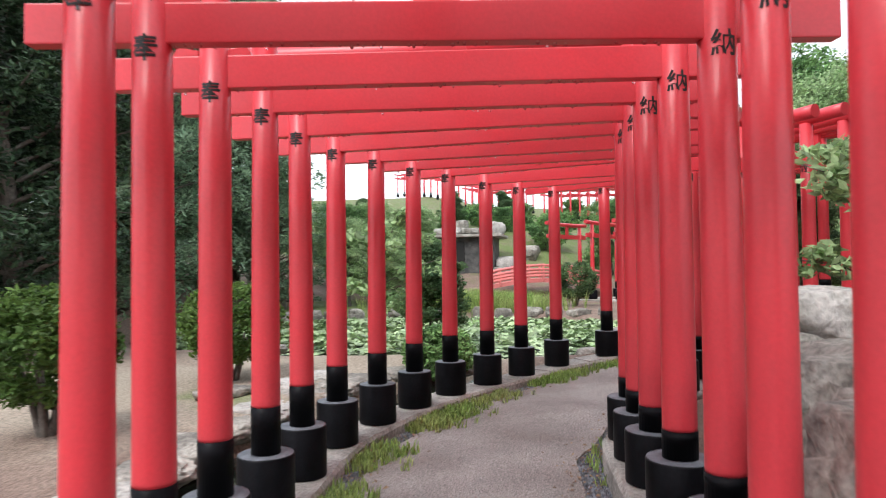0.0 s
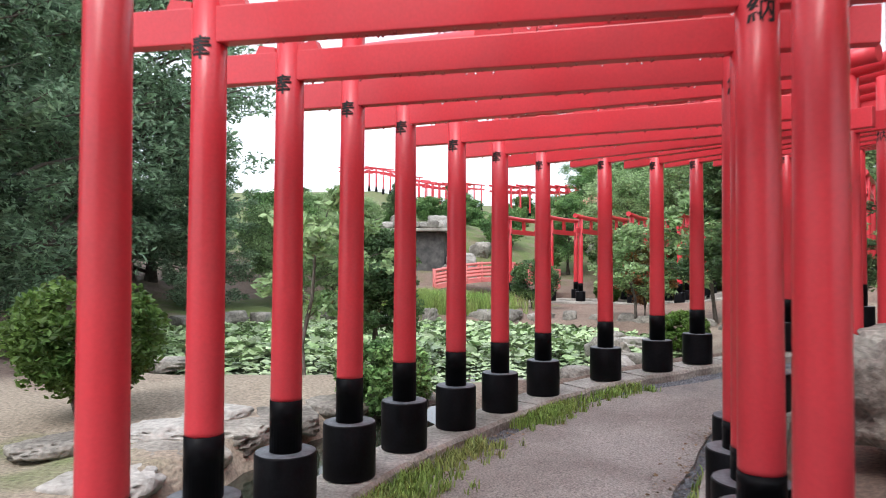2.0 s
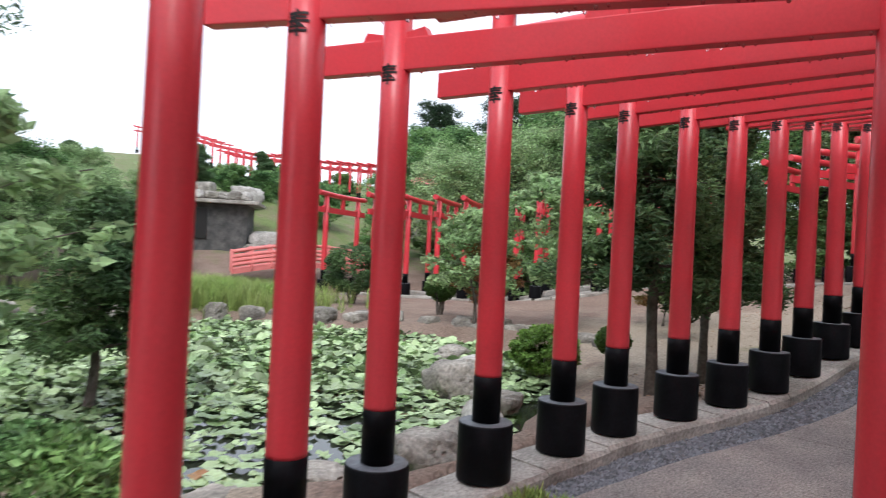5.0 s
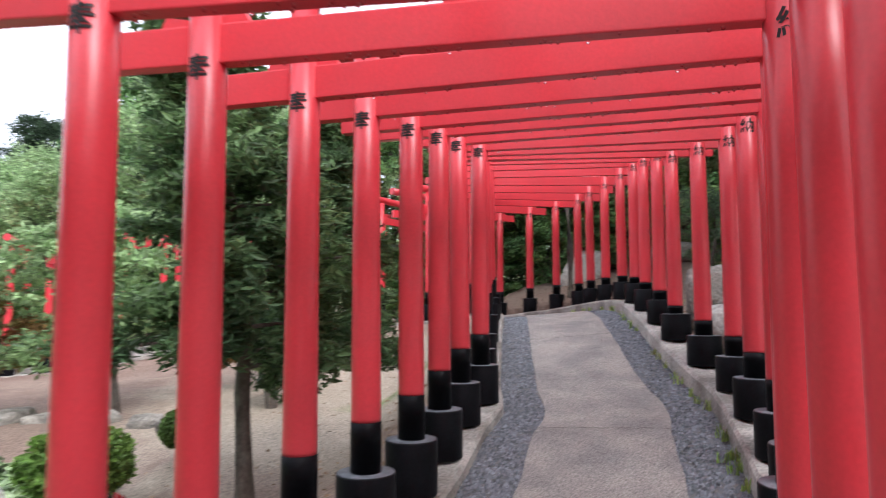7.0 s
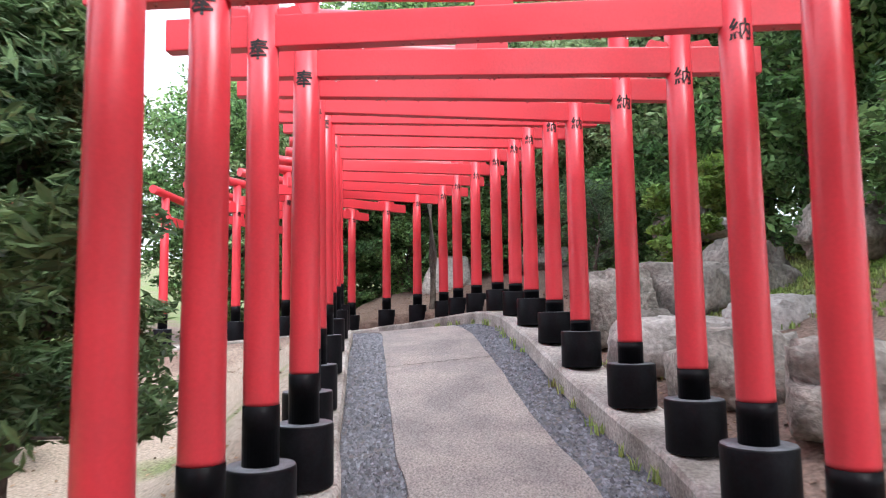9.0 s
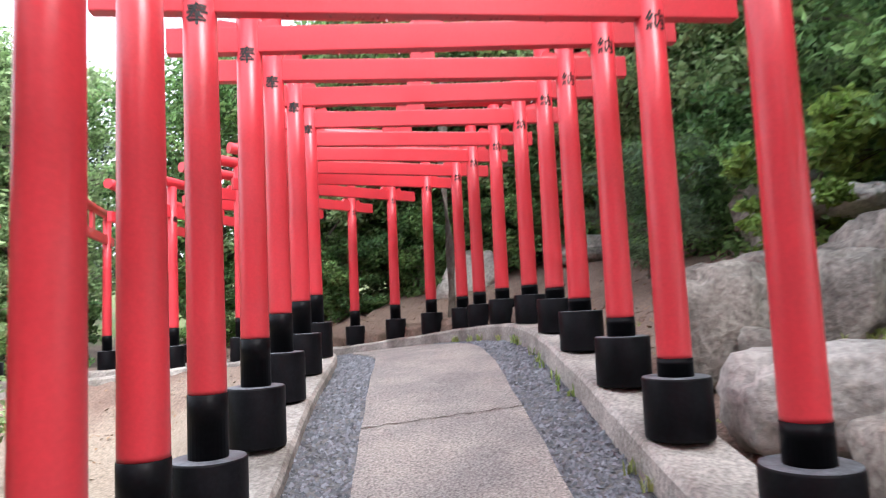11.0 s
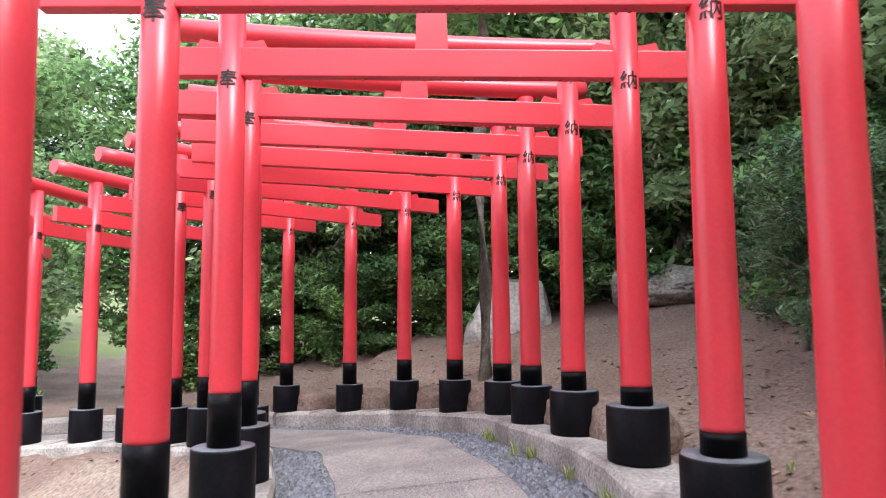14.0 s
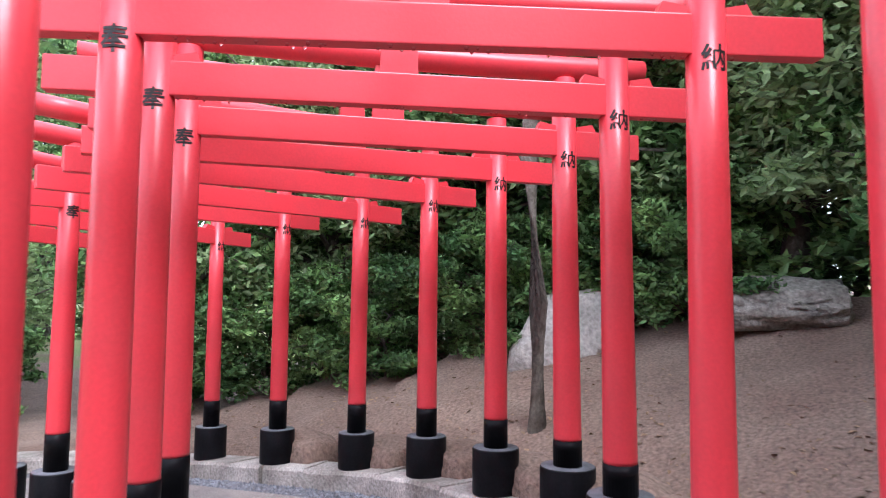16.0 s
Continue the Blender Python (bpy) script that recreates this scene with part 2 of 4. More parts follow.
COLLAR_R = {18: .2, 19: .2, 20: .19, 21: .17, 22: .147, 23: .09, 24: .115, 25: .095, 26: .094, 27: .1, 28: .126, 29: .155, 30: .155, 31: .2, 32: .23, 33: .26}
PED = 0.35
PED_R = 0.30


def collar_r(n):
    return COLLAR_R.get(n, 0.14 if n < 14 else 0.17 if n < 18 else 0.28)


def paint_r(n):
    return PAINT_R.get(n, PAINT[n])


def base_l(n):
    return PAINT[n] - 0.28 - PED


def base_r(n):
    return paint_r(n) - collar_r(n) - (PED_R if n < 31 else 0.33 if n < 35 else PED)


def lerp_row(table, u):
    """A value of a table of points along the row, smooth between whole numbers."""
    u = min(max(u, NS[0]), NS[-1] - 1e-6)
    i = math.floor(u)
    f = u - i
    p = [np.array(table(min(max(i + k, NS[0]), NS[-1])), float) for k in (-1, 0, 1, 2)]
    return 0.5 * (2 * p[1] + (p[2] - p[0]) * f + (2 * p[0] - 5 * p[1] + 4 * p[2] - p[3]) * f * f + (3 * p[1] - p[0] - 3 * p[2] + p[3]) * f ** 3)


def edge_l(n):
    return (*LEFT[n], base_l(n))


def edge_r(n):
    return (*RIGHT[n], base_r(n))


def across(u, s):
    """A point of the path at u along the row and s across it, 0 at the left posts and 1 at the right ones, at the path's height."""
    a, b = lerp_row(edge_l, u), lerp_row(edge_r, u)
    p = a + (b - a) * s
    p[2] = (a[2] - 0.11) * (1 - s) + (b[2] - 0.17) * s
    return p


# ---- ground: one sheet ----
US = np.arange(NS[0], NS[-1], 0.5)
CENTRE = np.array([across(u, 0.5) for u in US])
SIDE = np.array([lerp_row(edge_r, u)[:2] - lerp_row(edge_l, u)[:2] for u in US])
WATER_Z = -0.08


def pond_mask(x, y):
    """Below 1 inside the pond."""
    e = ((x + 2.6) / 6.6) ** 2 + ((y - 15.0) / 4.6) ** 2
    e = np.minimum(e, ((x - 0.6) / 2.15) ** 2 + ((y - 13.3) / 3.5) ** 2)
    creek = (np.clip(np.abs(x + 1.15 - 0.22 * (y - 5.5)) / 0.55, 0, 9)) ** 2 + ((y - 6.2) / 3.6) ** 2
    return np.minimum(e, creek)


def ground_z(x, y):
    x, y = np.atleast_1d(np.asarray(x, float)), np.atleast_1d(np.asarray(y, float))
    d2 = (x[:, None] - CENTRE[:, 0]) ** 2 + (y[:, None] - CENTRE[:, 1]) ** 2
    w = 1 / (d2 + 0.3) ** 1.8
    z = (w * CENTRE[:, 2]).sum(1) / w.sum(1)
    k = d2.argmin(1)
    d = np.sqrt(d2[np.arange(len(x)), k])
    side = ((x - CENTRE[k, 0]) * SIDE[k, 0] + (y - CENTRE[k, 1]) * SIDE[k, 1]) / 2.2
    u = US[k]
    out = np.clip(d - 1.45, 0, None)
    grow = np.clip((u - 13) / 8, 0, 1) * np.clip((37 - u) / 3, 0, 1)
    z = z + np.where(side > 0, 0.14 + grow * (0.34 * np.clip(out, 0, 4.5) + 0.03 * out), 0.05)
    z = z + np.where((side > 0) & (u < 15), 0.1 * np.clip(out, 0, 3), 0)
    z = z + np.where((side > 0) & (u < 10), 0.5 * np.clip((out - 0.35) / 0.6, 0, 1) * np.clip((10 - u) / 3, 0, 1), 0)
    # the garden basin and the pond in it
    g = np.clip((3.2 - np.sqrt(pond_mask(x, y))) / 2.0, 0, 1) * np.clip(out / 1.2, 0, 1) * (side <= 0)
    z = z * (1 - g) + 0.16 * g
    m = np.clip((1.12 - np.sqrt(pond_mask(x, y))) / 0.22, 0, 1) * np.clip((d - 1.25) / 0.3, 0, 1)
    z = z - m * 0.6
    # hills beyond
    z = z + 0.14 * np.clip(y - 27.5, 0, 70) + 1.9 * np.exp(-((x + 4.5) ** 2 + (y - 38) ** 2) / 34) + 0.25 * np.clip(-x - 9, 0, 8)
    near = np.clip((1.32 - d) / 0.1, 0, 1)
    z = z * (1 - near) + (CENTRE[k, 2] - 0.16) * near
    z = z + 0.03 * np.sin(x * 2.1 + 1.3 * np.sin(y * 1.7)) * np.clip(out, 0, 1) + 0.02 * np.sin(y * 4.3 + x * 3.1) * np.clip(out, 0, 1)
    return z


def gz(x, y):
    return float(ground_z(x, y)[0])


def axis(a, b, step):
    near = np.arange(a, b + step, step)
    far = np.geomspace(1, 400, 14)
    return np.concatenate([a - far[::-1], near, b + far])


gx, gy = axis(-16, 26, 0.24), axis(-6, 46, 0.24)
XX, YY = np.meshgrid(gx, gy)
ZZ = np.concatenate([ground_z(XX.ravel()[i:i + 4000], YY.ravel()[i:i + 4000]) for i in range(0, XX.size, 4000)])
nx, ny = len(gx), len(gy)
idx = np.arange(nx * ny).reshape(ny, nx)
quads = np.stack([idx[:-1, :-1], idx[:-1, 1:], idx[1:, 1:], idx[1:, :-1]], -1).reshape(-1, 4)
ground = put("ground", mesh_from("ground", np.stack([XX.ravel(), YY.ravel(), ZZ], -1).tolist(), quads.tolist(), M_SOIL, True))
def blob(x, y, r):
    return np.exp(-(((XX.ravel() - x) ** 2 + (YY.ravel() - y) ** 2) / r ** 2))


def cover(name, values):
    ground.data.attributes.new(name, "FLOAT", "POINT").data.foreach_set("value", np.clip(values, 0, 1).astype(np.float32))


cover("sand", 0.9 * blob(8.64, 16.52, 3.4) + 0.45 * blob(6.23, 14.41, 2.2) + 0.75 * blob(-3.5, 7, 3.2) + 0.6 * blob(-1.5, 9.5, 2) + 0.2 * blob(4.5, 12, 1.8))
cover("lawn", 0.8 * blob(-7, 21, 4) + 0.7 * blob(-2, 24, 4) + 0.6 * np.clip((YY.ravel() - 28) / 5, 0, 1) + 0.5 * blob(-2.6, 6.2, 1.2) + 0.5 * blob(7.82, 14.58, 1.4) + 0.75 * blob(11.65, 9.55, 1.4) + 0.7 * blob(8.03, 7.58, 1.6))
tagged(ground, "bare brown soil with thin grass and moss", "ground", kind="structure")


# ---- path: asphalt, gravel beds, kerb blocks ----
def ribbon(name, u0, u1, s0, s1, dz, material, label, cat, step=0.12, cols=5, wob=0.0):
    us = np.arange(u0, u1, step)
    vs, fs = [], []
    for u in us:
        e0 = s0(u) if callable(s0) else s0
        e1 = s1(u) if callable(s1) else s1
        e0 += wob * math.sin(u * 3.1) + wob * 0.6 * math.sin(u * 7.7)
        e1 += wob * math.sin(u * 2.7 + 1) + wob * 0.6 * math.sin(u * 8.3)
        for c in range(cols):
            f = 0.0 if c == 0 else 1.0 if c == cols - 1 else 0.006 + 0.988 * (c - 1) / (cols - 3)
            p = across(u, e0 + (e1 - e0) * f)
            drop = -0.05 if c in (0, cols - 1) else 0.0
            vs.append((p[0], p[1], p[2] + dz + drop))
    for i in range(len(us) - 1):
        for c in range(cols - 1):
            a = i * cols + c
            fs.append((a, a + 1, a + cols + 1, a + cols))
    return tagged(put(name, mesh_from(name, vs, fs, material, False)), label, cat, kind="structure")


def asph0(u):
    return 0.16 + 0.10 * min(max((u - 11.6) / 4, 0), 1)


def asph1(u):
    return 0.84 - 0.10 * min(max((u - 12) / 4, 0), 1)


ribbon("gravel_bed", -4, NS[-1] - 0.02, 0.08, 0.92, -0.012, M_GRAVELBED, "grey gravel bed beside the asphalt path", "gravel", cols=7)
# lower stretch: dusty, with extra brightness put into its colour
ribbon("dusty_lit_path", -4, 13.05, asph0, asph1, 0.012, M_DUSTY_LIT, "dusty footpath of worn asphalt, its colour lightened for missing skylight", "path", cols=7, wob=0.0025)
ribbon("path", 13.04, NS[-1] - 0.02, asph0, asph1, 0.012, M_ASPHALT, "worn grey-brown asphalt footpath", "path", cols=7, wob=0.0025)


def kerb_block(a, b, w, h, material):
    """A block of kerb from a to b (tops of its middle line), w wide and h deep, with eased edges."""
    a, b = Vector(a), Vector(b)
    d = (b - a)
    side = Vector((-d.y, d.x, 0)).normalized() * w / 2
    vs = []
    for p in (a, b):
        for s, dz in ((-1, -h), (-1, -0.03), (-0.9, 0), (0.9, 0), (1, -0.03), (1, -h)):
            q = p + side * s
            vs.append((q.x, q.y, q.z + dz))
    fs = [(i, i + 1, i + 7, i + 6) for i in range(5)] + [tuple(range(5, -1, -1)), tuple(range(6, 12))]
    return mesh_from("kerb_block", vs, fs, material)


for nm, edge in (("kerb_left", edge_l), ("kerb_right", edge_r)):
    k = tagged(new(nm), "weathered concrete kerb carrying black gate footings", "kerb", kind="structure")
    for n in NS[:-1]:
        for f0, f1 in ((-0.5, 0.0), (0.0, 0.5)):
            if n + f0 < NS[0]:
                continue
            a, b = lerp_row(edge, n + f0), lerp_row(edge, n + f1)
            step = 0.012 * math.sin(n * 12.9)
            put("concrete_block", kerb_block((a[0], a[1], a[2] - 0.004 + step * f0), (b[0], b[1], b[2] - 0.004 + step * f1), 0.42, 0.5, M_CONC), k)

# ---- torii gates ----
SHAFT = 2.26
ME_SHAFT = lathe("post", [(0.085, 0.0), (0.0852, 0.02), (0.0795, 1.2), (0.075, SHAFT)], M_RED)
ME_COLLAR = lathe("collar", [(0.088, 0.0), (0.088, 0.995), (0.086, 1.0)], M_BLACK)
ME_PED = lathe("footing", [(0.168, 0.0), (0.17, 0.012), (0.17, PED - 0.014), (0.164, PED - 0.002), (0.10, PED)], M_BLACK, 36)
# footing tops take the lighter grey that imitates reflected sky
for _p in ME_PED.polygons:
    if _p.normal.z > 0.6:
        _p.material_index = 1
ME_PED.materials.append(M_SHEEN)
ME_TIE = box_mesh("tie_beam", 3.16, 0.075, 0.165, M_RED, 0.006)


def log_mesh():
    """The round top beam, a little higher at its ends."""
    seg, rings, r, half = 22, 15, 0.078, 1.62
    vs, fs = [], []
    for j in range(rings):
        x = -half + 2 * half * j / (rings - 1)
        z = 0.035 * (x / half) ** 2
        for i in range(seg):
            a = 2 * math.pi * i / seg
            vs.append((x, r * math.cos(a), z + r * math.sin(a)))
    for j in range(rings - 1):
        for i in range(seg):
            k = (i + 1) % seg
            fs.append((j * seg + i, (j + 1) * seg + i, (j + 1) * seg + k, j * seg + k))
    fs += [tuple(range(seg)), tuple(reversed(range((rings - 1) * seg, rings * seg)))]
    me = mesh_from("top_beam", vs, fs, M_RED, True)
    for p in me.polygons[-2:]:
        p.use_smooth = False
    return me


def strut_mesh():
    vs = []
    for z, w, t in ((0, 0.095, 0.03), (0.36, 0.08, 0.028)):
        vs += [(-w, -t, z), (w, -t, z), (w, t, z), (-w, t, z)]
    return mesh_from("centre_strut", vs, [(3, 2, 1, 0), (4, 5, 6, 7), (0, 1, 5, 4), (1, 2, 6, 5), (2, 3, 7, 6), (3, 0, 4, 7)], M_RED)


def wedge_mesh():
    vs = [(x, y, z) for y in (-0.03, 0.03) for x, z in ((0, 0), (0.13, 0), (0.105, 0.05), (0, 0.03))]
    return mesh_from("wedge", vs, [(0, 1, 2, 3), (7, 6, 5, 4), (0, 4, 5, 1), (1, 5, 6, 2), (2, 6, 7, 3), (3, 7, 4, 0)], M_RED)


ME_LOG, ME_STRUT, ME_WEDGE = log_mesh(), strut_mesh(), wedge_mesh()


def sign_mesh(text):
    """A painted character, wrapped round the post's face (towards -y)."""
    cu = bpy.data.curves.new("inscription", "FONT")
    cu.body, cu.size, cu.align_x, cu.align_y = text, 0.112, "CENTER", "CENTER"
    cu.resolution_u = 3
    cu.offset = 0.0022
    ob = bpy.data.objects.new("inscription", cu)
    me = bpy.data.meshes.new_from_object(ob)
    bpy.data.objects.remove(ob)
    bm = bmesh.new()
    bm.from_mesh(me)
    bmesh.ops.triangulate(bm, faces=bm.faces[:])
    for _ in range(2):
        bmesh.ops.subdivide_edges(bm, edges=[e for e in bm.edges if abs(e.verts[0].co.x - e.verts[1].co.x) > 0.02], cuts=1)
        bmesh.ops.triangulate(bm, faces=bm.faces[:])
    r = 0.0792
    for v in bm.verts:
        x, z = v.co.x, v.co.y
        v.co = (r * math.sin(x / r), -r * math.cos(x / r), z)
    bpy.data.meshes.remove(me)
    return bm_mesh("inscription", bm, M_INK)


ME_HO, ME_NO = sign_mesh("奉"), sign_mesh("納")


def torii(pl, pr, zl, zr, collar_left, collar_right, group, ped_right=None, label="vermilion wooden torii gate on black round footings"):
    """A gate from its left post to its right one; zl and zr: where the red paint begins."""
    a, b = Vector((*pl, zl)), Vector((*pr, zr))
    mid = (a + b) / 2
    ang = math.atan2(b.y - a.y, b.x - a.x)
    foot = min(zl - collar_left, zr - collar_right) - PED
    ped_right = ped_right or PED
    g = tagged(new("torii_gate"), label, "torii gate", group)
    g.matrix_basis = Matrix.Translation((mid.x, mid.y, foot)) @ Matrix.Rotation(ang, 4, "Z")
    half = (Vector((b.x, b.y)) - Vector((a.x, a.y))).length / 2
    wide = half / 1.1
    zt = (zl + zr) / 2 - foot
    for s, z, c, ph, me in ((-1, zl - foot, collar_left, PED, ME_HO), (1, zr - foot, collar_right, ped_right, ME_NO)):
        lean = Matrix.Rotation(random.uniform(-0.006, 0.006), 4, "X") @ Matrix.Rotation(random.uniform(-0.005, 0.005), 4, "Y")
        put("post", ME_SHAFT, g, Matrix.Translation((s * half, 0, z)) @ lean @ Matrix.Diagonal((1, 1, (zt + SHAFT - z) / SHAFT, 1)))
        put("collar", ME_COLLAR, g, Matrix.Translation((s * half, 0, z - c)) @ Matrix.Diagonal((1, 1, c, 1)), "black painted collar")
        put("footing", ME_PED, g, Matrix.Translation((s * half, 0, z - c - ph)) @ Matrix.Diagonal((1, 1, ph / PED, 1)), "black round concrete footing")
        put("inscription", me, g, Matrix.Translation((s * half, 0, z)) @ lean @ Matrix.Translation((0, 0, 1.718)), "black painted character")
        for side in (-1, 1):
            turn = Matrix.Rotation(0 if side > 0 else math.pi, 4, "Z")
            put("wedge", ME_WEDGE, g, Matrix.Translation((s * half + side * 0.07, 0, z + 1.919)) @ turn)
    tip = Matrix.Rotation(math.atan2(zl - zr, 2 * half), 4, "Y")
    put("tie_beam", ME_TIE, g, Matrix.Translation((0, 0, zt + 1.838)) @ tip @ Matrix.Diagonal((wide, 1, 1, 1)))
    put("centre_strut", ME_STRUT, g, Matrix.Translation((0, 0, zt + 1.916)))
    put("top_beam", ME_LOG, g, Matrix.Translation((0, 0, zt + SHAFT + 0.055)) @ tip @ Matrix.Diagonal((wide, 1, 1, 1)))
    return g


for n in NS:
    torii(LEFT[n], RIGHT[n], PAINT[n], paint_r(n), 0.28, collar_r(n), "torii tunnel", paint_r(n) - collar_r(n) - base_r(n))
for i in range(9):
    x, y = -1.3 + 0.8 * i, 62.0 - 0.5 * i
    z = gz(x, y + 1.1) + 0.6
    torii((x, y), (x + 1.5, y + 1.6), z, z, 0.28, 0.28, "torii on the hill")
for i in range(10):
    x, y = -21.5 + 1.0 * i, 86.0 - 0.5 * i
    z = gz(x, y + 1.1) + 0.6
    torii((x, y), (x + 1.5, y + 1.6), z, z, 0.28, 0.28, "torii on the hill")
for i in range(9):
    x, y = -11.0 + 0.8 * i, 77.0 - 0.3 * i
    z = gz(x, y + 1.1) + 0.6
    torii((x, y), (x + 1.5, y + 1.6), z, z, 0.28, 0.28, "torii on the hill")

# ---- pond ----
px, py = np.meshgrid(np.linspace(-11, 6, 60), np.linspace(1.5, 21, 60))
pi_ = np.arange(3600).reshape(60, 60)
inside = pond_mask(px, py) < 1.5
qs = [q for q in np.stack([pi_[:-1, :-1], pi_[:-1, 1:], pi_[1:, 1:], pi_[1:, :-1]], -1).reshape(-1, 4).tolist() if inside.ravel()[q].any()]
water = tagged(put("water", mesh_from("water", np.stack([px.ravel(), py.ravel(), np.full(3600, WATER_Z)], -1).tolist(), qs, M_WATER)),
               "still dark pond water covered with lily pads", "water", kind="structure")


def pad_mesh(r):
    vs, fs = [(0, 0, 0)], []
    k = 11
    for i in range(k + 1):
        a = 0.18 + (2 * math.pi - 0.36) * i / k
        q = r * (1 + 0.05 * math.sin(5 * a))
        vs.append((q * math.cos(a), q * math.sin(a), 0.012 + 0.012 * math.sin(3 * a)))
    for i in range(k):
        fs.append((0, i + 1, i + 2))
    return vs, fs


PADS = [mesh_from("lily_pad", *pad_mesh(r), M_LILY) for r in (0.055, 0.075, 0.095)]
OLD_PADS = [mesh_from("lily_pad", *pad_mesh(r), M_LILY_OLD) for r in (0.06, 0.08)]
rng = random.Random(4)
spots = []
while len(spots) < 10500:
    x, y = rng.uniform(-9.5, 4.6), rng.uniform(9.6, 20)
    if pond_mask(np.array(x), np.array(y)) < 0.97 and gz(x, y) < WATER_Z - 0.03:
        spots.append((x, y))
for _ in range(40):
    y = rng.uniform(5, 9)
    spots.append((-1.15 + 0.22 * (y - 5.5) + rng.uniform(-0.4, 0.4), y))
spots.sort(key=lambda p: (p[0] - 1) ** 2 + (p[1] - 9) ** 2)
rest_v, rest_f = [], []
for i, (x, y) in enumerate(spots):
    stand = min(max((y - 11.6 - 0.25 * max(x, -1.5)) / 2.2, 0), 1)
    if rng.random() > 0.42 + 0.58 * stand:
        continue
    tilt = 0.04 + 0.3 * stand
    m = Matrix.Translation((x, y, WATER_Z + 0.012 + rng.uniform(0, 0.02 + 0.13 * stand))) @ Euler((rng.gauss(0, tilt), rng.gauss(0, tilt), rng.uniform(0, 6.28))).to_matrix().to_4x4()
    faded = rng.random() < (0.03 + 0.4 * math.exp(-((x - 1.9) / 1.1) ** 2 - ((y - 12.2) / 0.8) ** 2))
    if i < 300:
        put("lily_pad", OLD_PADS[i % 2] if faded else PADS[i % 3], water, m)
    else:
        vs, fs = pad_mesh(rng.choice((0.06, 0.075, 0.09, 0.115)))
        o = len(rest_v)
        rest_v += [tuple(m @ Vector(v)) for v in vs]
        rest_f += [tuple(o + q for q in f) for f in fs]
tagged(put("lily_pads", mesh_from("lily_pads", rest_v, rest_f, M_LILY)), "crowded pale green lily pads on the pond", "lily pads", kind="stuff")


# ---- rocks ----
def rock_mesh(seed, material, sharp=0.32, sub=4):
    bm = bmesh.new()
    bmesh.ops.create_icosphere(bm, subdivisions=sub, radius=1)
    off = Vector((seed * 7.3, seed * 3.1, seed * 5.7))
    for v in bm.verts:
        p = v.co.normalized()
        a = noise.noise(p * 1.1 + off) * 1.3
        c = abs(noise.noise(p * 2.6 + off)) * 0.7
        d = noise.noise(p * 5 + off) * 0.5 + abs(noise.noise(p * 10 + off)) * 0.3 + noise.noise(p * 19 + off) * 0.14 - max(0, 0.1 - abs(noise.noise(p * 2.4 - off))) * 5.0
        v.co = p * (1 + sharp * (a - c) + sharp * d)
        for ax in range(3):
            lim = 0.72 + 0.12 * math.sin(seed * 3 + ax)
            if abs(v.co[ax]) > lim:
                v.co[ax] = math.copysign(lim + (abs(v.co[ax]) - lim) * 0.25, v.co[ax])
    return bm_mesh("rock", bm, material, True)


def pointed(seed, material):
    """A rough stone that narrows towards its top."""
    me = rock_mesh(seed, material, 0.3)
    for v in me.vertices:
        k = 1.0 - 0.45 * max(0.0, v.co.z + 0.25)
        v.co.x, v.co.y = v.co.x * k + 0.12 * v.co.z, v.co.y * k
    return me


ROCKS = [rock_mesh(s, M_ROCK) for s in range(5)]
PALES = [rock_mesh(s + 9, M_PALE) for s in range(2)] + [pointed(14, M_PALE), pointed(17, M_ROCK)]


def rock(x, y, sx, sy, sz, rot=0, kind=0, pale=False, sink=0.35, z=None, name="rock", label="", tilt=0):
    z0 = gz(x, y) if z is None else z
    m = Matrix.Translation((x, y, z0 + sz * (0.8 - sink))) @ Euler((radians(tilt), 0, radians(rot))).to_matrix().to_4x4() @ Matrix.Diagonal((sx, sy, sz, 1))
    return tagged(put(name, (PALES if pale else ROCKS)[kind % 4 if pale else kind % 5], None, m),
                  label or ("pale weathered boulder set in soil" if pale else "grey weathered boulder set in soil"), "rock")


# right of the path's start
rock(2.5, 3.0, 0.62, 0.95, 0.62, 8, 1, z=0.42, sink=0.3, label="large brown-grey boulder with a pale flat top")
rock(2.35, 1.7, 0.5, 0.6, 0.5, 30, 4, z=0.4)
rock(2.9, 4.6, 0.5, 0.42, 0.3, 20, 0, pale=True, z=1.05)
rock(2.55, 4.35, 0.4, 0.5, 0.5, 130, 2, z=0.45)
rock(3.0, 6.0, 0.7, 0.5, 0.5, 40, 3, z=0.6)
rock(3.9, 4.9, 0.8, 0.6, 0.4, 10, 1)
# the bank of the creek and the pond's edge
for i, (x, y, s) in enumerate([(-1.5, 2.2, .28), (-1.62, 2.9, .33), (-1.72, 3.6, .3), (-1.8, 4.3, .34), (-1.85, 5.0, .3), (-1.85, 5.7, .34), (-1.78, 6.4, .36), (-1.6, 7.05, .33), (-1.35, 7.65, .34),
                              (-1.05, 8.25, .3), (-0.4, 8.9, .26), (0.1, 9.4, .22), (0.75, 9.85, .2)]):
    rock(x - 0.12, y, s * 1.3, s * 1.1, s * 0.36, 37 * i, i, z=0.08, sink=0.5, pale=i in (1, 5), label="low flat stone edging the creek")
for x, y, w, d, a, p in ((-2.2, 6.75, 0.42, 0.3, 20, True), (-2.05, 7.4, 0.4, 0.26, -15, True), (-2.75, 6.3, 0.4, 0.3, 50, False)):
    rock(x, y, w, d, 0.09, a, 1, pale=p, z=0.17, sink=0.5, name="flat_stone", label="flat pale stone slab lying in the sand")
